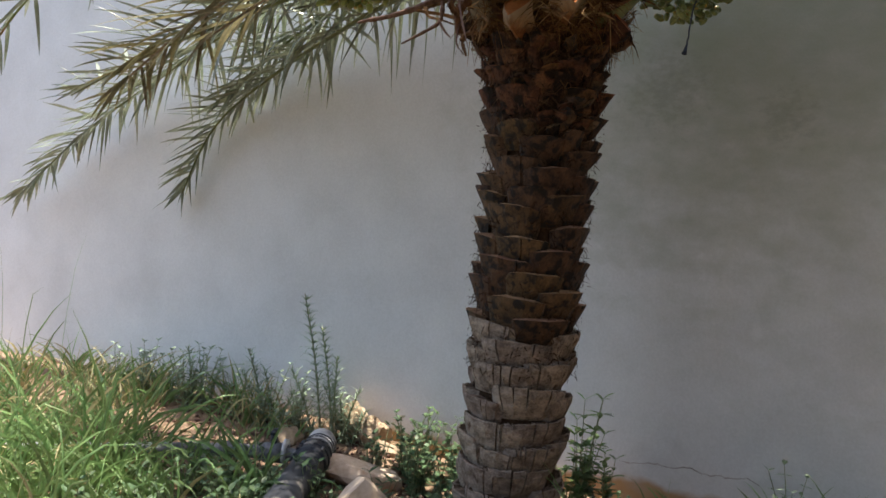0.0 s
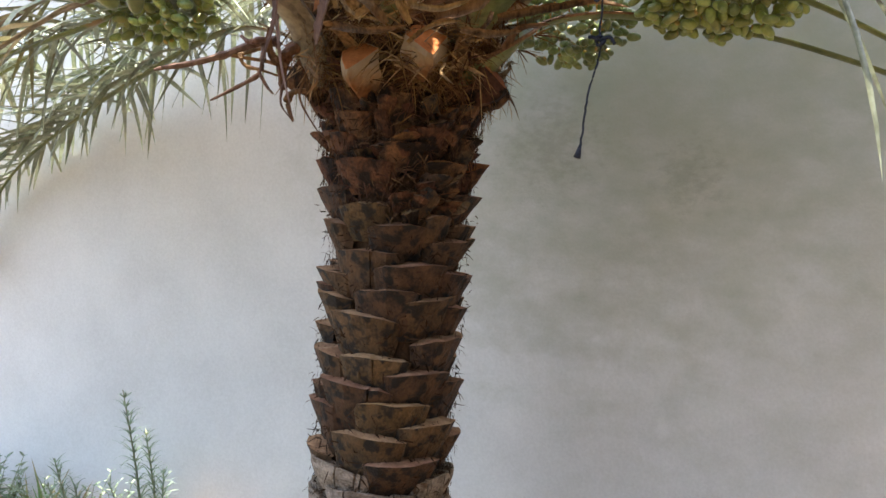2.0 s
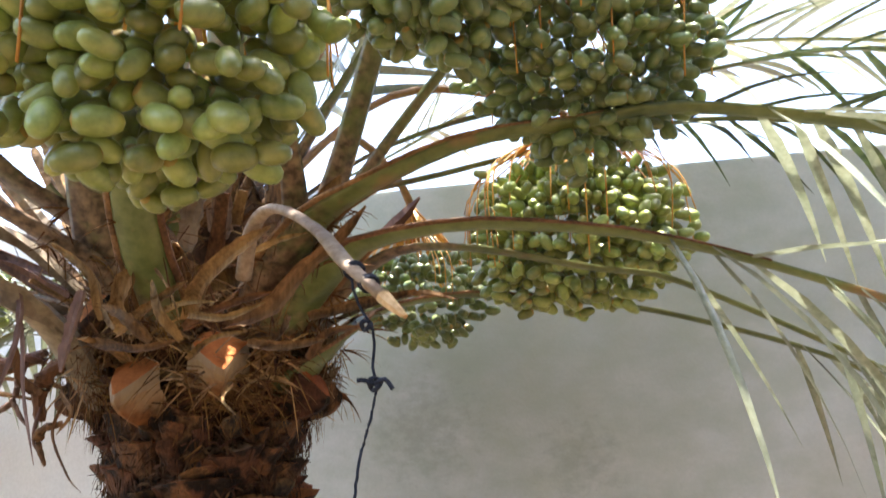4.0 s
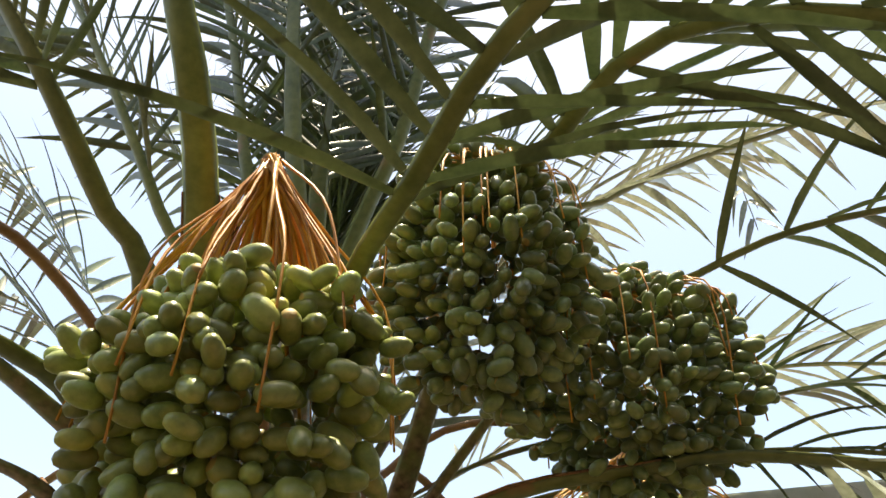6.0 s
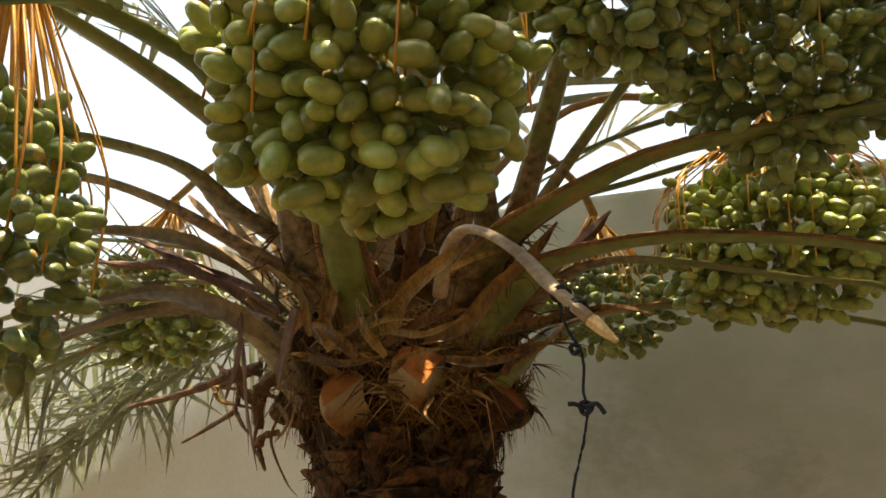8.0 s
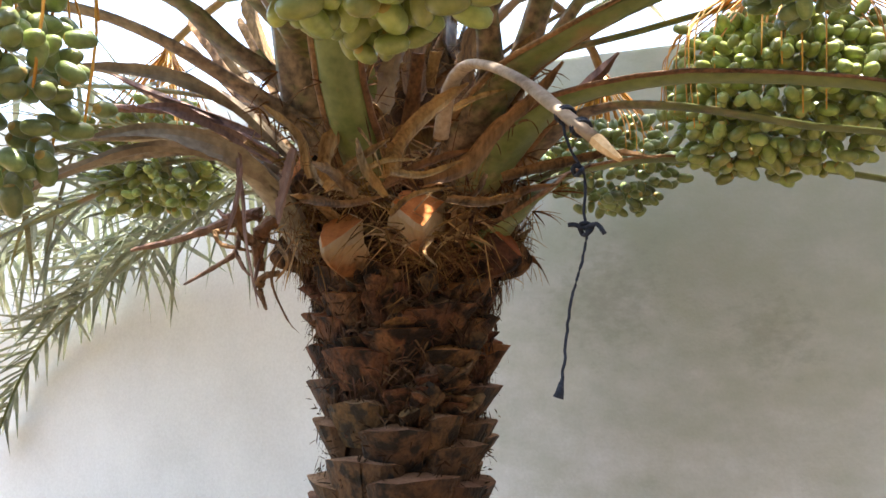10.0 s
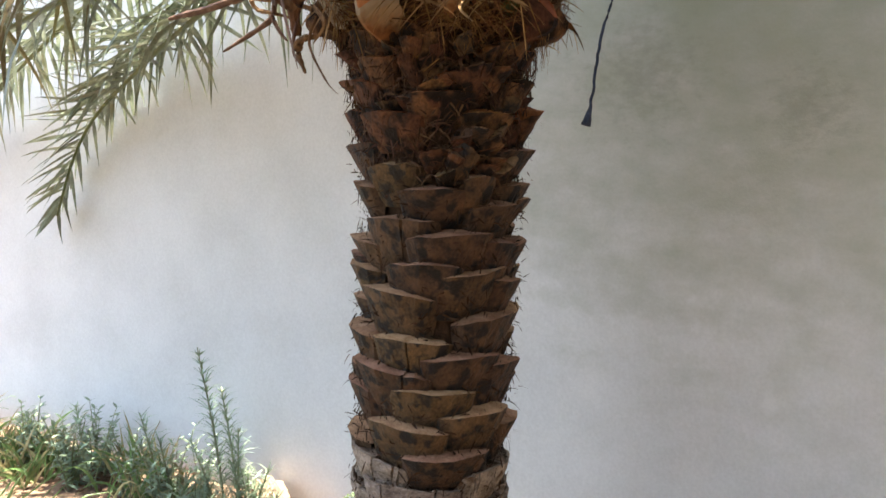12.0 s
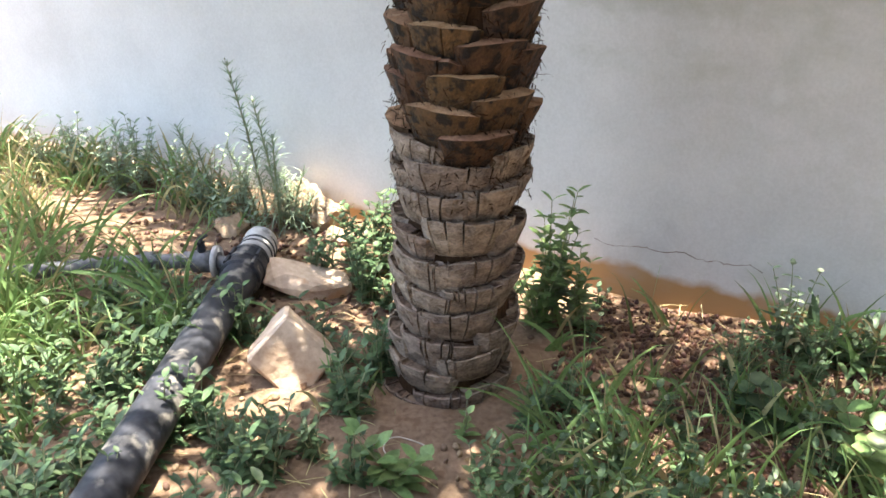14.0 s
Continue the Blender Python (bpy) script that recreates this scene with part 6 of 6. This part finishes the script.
for _x, _y, _h in ((0.12, 3.2, 0.36), (0.2, 3.16, 0.32), (0.02, 3.18, 0.28), (0.32, 3.2, 0.34), (-0.33, 3.16, 0.24), (-0.62, 2.86, 0.22)):
    grass_clump(at_ground(_x, _y), 8, _h, 470 + int(_h * 100), "sparse broad-bladed grass at the wall's foot", 0.25, (0, 0), "grass at the wall's foot")
for _x, _y, _h in ((-0.42, 2.42, 0.42), (-0.33, 2.36, 0.36), (-0.2, 2.32, 0.34), (-0.5, 2.52, 0.30), (-0.08, 2.42, 0.28)):
    grass_clump(at_ground(_x, _y), 10, _h, 500 + int(_h * 100), "arching broad-bladed green grass in the litter", 0.08, (-0.25, -0.1), "arching grass in the litter")
for _k in range(9):
    _x, _y = _r.uniform(-0.2, 0.16), _r.uniform(2.84, 3.14)
    broad_weed(at_ground(_x, _y), 5, _r.uniform(0.10, 0.19), 0.035, 0.012, 6600 + _k, "bushy dark green weed in shade", None, "bushy weeds in shade")
for _x, _y in ((0.10, 3.16), (0.19, 3.10), (0.24, 3.17)):
    broad_weed(at_ground(_x, _y), 2, 0.10, 0.20, 0.026, 6700 + int(_x * 100), "dark broad-bladed seedling at the wall's foot", None, "seedlings at the wall's foot", 0.5)
broad_weed(at_ground(0.01, 2.72), 3, 0.13, 0.08, 0.06, 6710, "dark round-leaved weed in the litter", None, "", 0.6)
grass_clump(at_ground(-1.02, 2.33), 22, 0.16, 480, "small dry-tipped grass tuft at the trunk's foot", 0.4, (0, -0.1))
for _k in range(165):
    _x, _y = _r.uniform(-2.0, -0.98), _r.uniform(1.5, 2.52)
    if math.hypot(_x + 1.26, _y - 2.22) < 0.21:
        continue
    broad_weed(at_ground(_x, _y), 4, _r.uniform(0.06, 0.18), 0.056 if _k % 2 else 0.045, 0.020 if _k % 2 else 0.014, 5000 + _k, "low small-leaved green weed among soil", None, "low weeds")
for _k in range(24):
    _x, _y = _r.uniform(-3.1, -1.82), _r.uniform(2.98, 3.24)
    broad_weed(at_ground(_x, _y), 5, _r.uniform(0.13, 0.27), 0.05, 0.016, 560 + _k, "bushy grey-green weed near the wall", WEED_PALE, "weeds near the wall")
for _k in range(22):
    _x, _y = _r.uniform(-1.52, -1.05), _r.uniform(2.72, 3.22)
    broad_weed(at_ground(_x, _y), 5, _r.uniform(0.14, 0.26), 0.045, 0.022, 600 + _k, "dark green leafy weed behind the palm", None, "weeds behind the palm")
for _k in range(85):
    _x, _y = _r.uniform(-0.6, 0.7), _r.uniform(2.2, 3.28)
    if -0.5 < _x < 0.0 and _y > 2.75:
        continue
    broad_weed(at_ground(_x, _y), 3, _r.uniform(0.07, 0.16), 0.04, 0.02, 6400 + _k, "small green weed in leaf litter", None, "weeds in the litter")
for _k in range(26):
    _x, _y = _r.uniform(-0.6, 0.12), _r.uniform(2.05, 2.5)
    broad_weed(at_ground(_x, _y), 4, _r.uniform(0.08, 0.17), 0.045, 0.015, 6800 + _k, "small green weed in leaf litter", None, "weeds in the litter")
broad_weed(at_ground(-0.70, 2.98), 9, 0.44, 0.07, 0.024, 700, "upright leafy green weed beside the trunk", WEED_FRESH_LIT, "", 0.22)
broad_weed(at_ground(-0.72, 2.94), 10, 0.24, 0.06, 0.024, 705, "dense sunlit green weed beside the trunk", WEED_FRESH_LIT, "", 0.5)
broad_weed(at_ground(-0.60, 3.0), 7, 0.28, 0.06, 0.024, 701, "upright leafy green weed by the wall", WEED_FRESH_LIT, "", 0.35)
broad_weed(at_ground(0.03, 3.16), 4, 0.30, 0.045, 0.02, 706, "pale flowering weed at the wall's foot", WEED_PALE, "", 0.3)
broad_weed(at_ground(0.25, 2.64), 4, 0.17, 0.085, 0.07, 702, "pale round-leaved weed in the litter", WEED_FRESH_LIT, "", 0.7)
broad_weed(at_ground(-0.76, 2.06), 5, 0.15, 0.075, 0.036, 703, "fresh green weed in bare soil before the palm", WEED_FRESH_LIT, "", 0.6)
broad_weed(at_ground(-0.68, 2.28), 2, 0.13, 0.04, 0.02, 704, "small upright weed in bare soil before the palm", WEED_FRESH_LIT, "", 0.3)
for _k in range(12):
    _x, _y = _r.uniform(-1.05, -0.35), _r.uniform(1.75, 2.14)
    broad_weed(at_ground(_x, _y), 3, _r.uniform(0.07, 0.13), 0.04, 0.018, 720 + _k, "low green weed in bare soil before the palm", None, "weeds before the palm")


# ---- litter ----
def scatter(name, label, category, n, box, maker, mat, seed):
    rnd = random.Random(seed)
    chunks = []
    for _ in range(n):
        x, y = rnd.uniform(box[0], box[1]), rnd.uniform(box[2], box[3])
        if math.hypot(x + 0.84, y - 2.5) < 0.26:
            continue
        chunks.append(maker(rnd, Vector(at_ground(x, y))))
    tagged(part(name, join(chunks), mat), label, category, kind="stuff")


def pebble_maker(rnd, p):
    bm = bmesh.new()
    bmesh.ops.create_icosphere(bm, subdivisions=1, radius=1)
    s = rnd.uniform(0.004, 0.013)
    m = Matrix.Translation(p + Vector((0, 0, s * 0.35))) @ Euler((rnd.random() * 3, rnd.random() * 3, rnd.random() * 3)).to_matrix().to_4x4() @ Matrix.Diagonal((s * rnd.uniform(0.9, 1.6), s, s * 0.8, 1))
    vs = [m @ v.co for v in bm.verts]
    fs = [tuple(v.index for v in f.verts) for f in bm.faces]
    bm.free()
    return vs, fs


def leaf_maker(rnd, p):
    a = rnd.uniform(0, 6.28)
    return leaf_shape(p + Vector((0, 0, 0.006)), Vector((math.cos(a), math.sin(a), rnd.uniform(0, 0.5))), Vector((rnd.uniform(-0.4, 0.4), rnd.uniform(-0.4, 0.4), 1)), rnd.uniform(0.015, 0.045), rnd.uniform(0.009, 0.022), 4, rnd.uniform(-0.4, 0.6))


def straw_maker(rnd, p):
    a = rnd.uniform(0, 6.28)
    return blade(p + Vector((0, 0, 0.005)), Vector((math.cos(a), math.sin(a), rnd.uniform(0, 0.3))), Vector((0, 0, 1)), rnd.uniform(0.04, 0.14), 0.003, 2, 0.2, 3)


scatter("pebbles", "small tan pebbles and clods on the soil", "pebbles", 900, (-3.4, -0.2, 1.6, 3.3), pebble_maker, PEBBLE, 51)
scatter("fallen_dates", "withered red-brown fallen dates on the soil", "fallen fruit", 2600, (-0.6, 0.5, 2.45, 3.32), pebble_maker, FALLEN, 52)
scatter("fallen_dates", "withered red-brown fallen dates by the wall", "fallen fruit", 420, (-2.6, -1.2, 2.5, 3.15), pebble_maker, FALLEN, 53)
scatter("leaf_litter", "dry brown fallen leaves on the soil", "leaf litter", 800, (-0.65, 0.7, 2.2, 3.3), leaf_maker, DRYLEAF, 54)
scatter("leaf_litter", "scattered dry leaves between grass and pipe", "leaf litter", 900, (-3.2, -1.0, 1.6, 3.3), leaf_maker, DRYLEAF, 55)
scatter("straw_litter", "dry straw bits on the soil", "straw", 900, (-3.2, 0.7, 1.6, 3.3), straw_maker, STRAW, 56)


def build_wire_ring():
    c = Vector(at_ground(-0.79, 2.17)) + Vector((0, 0, 0.01))
    ring = [c + Vector((math.cos(a) * 0.06, math.sin(a) * 0.045, 0.004 * math.sin(3 * a) + 0.004)) for a in np.linspace(0.5, 5.9, 26)]
    tagged(part("wire_loop", tube(ring, 0.0018, 5), WIRE), "thin pale wire loop lying on the soil", "wire")


build_wire_ring()
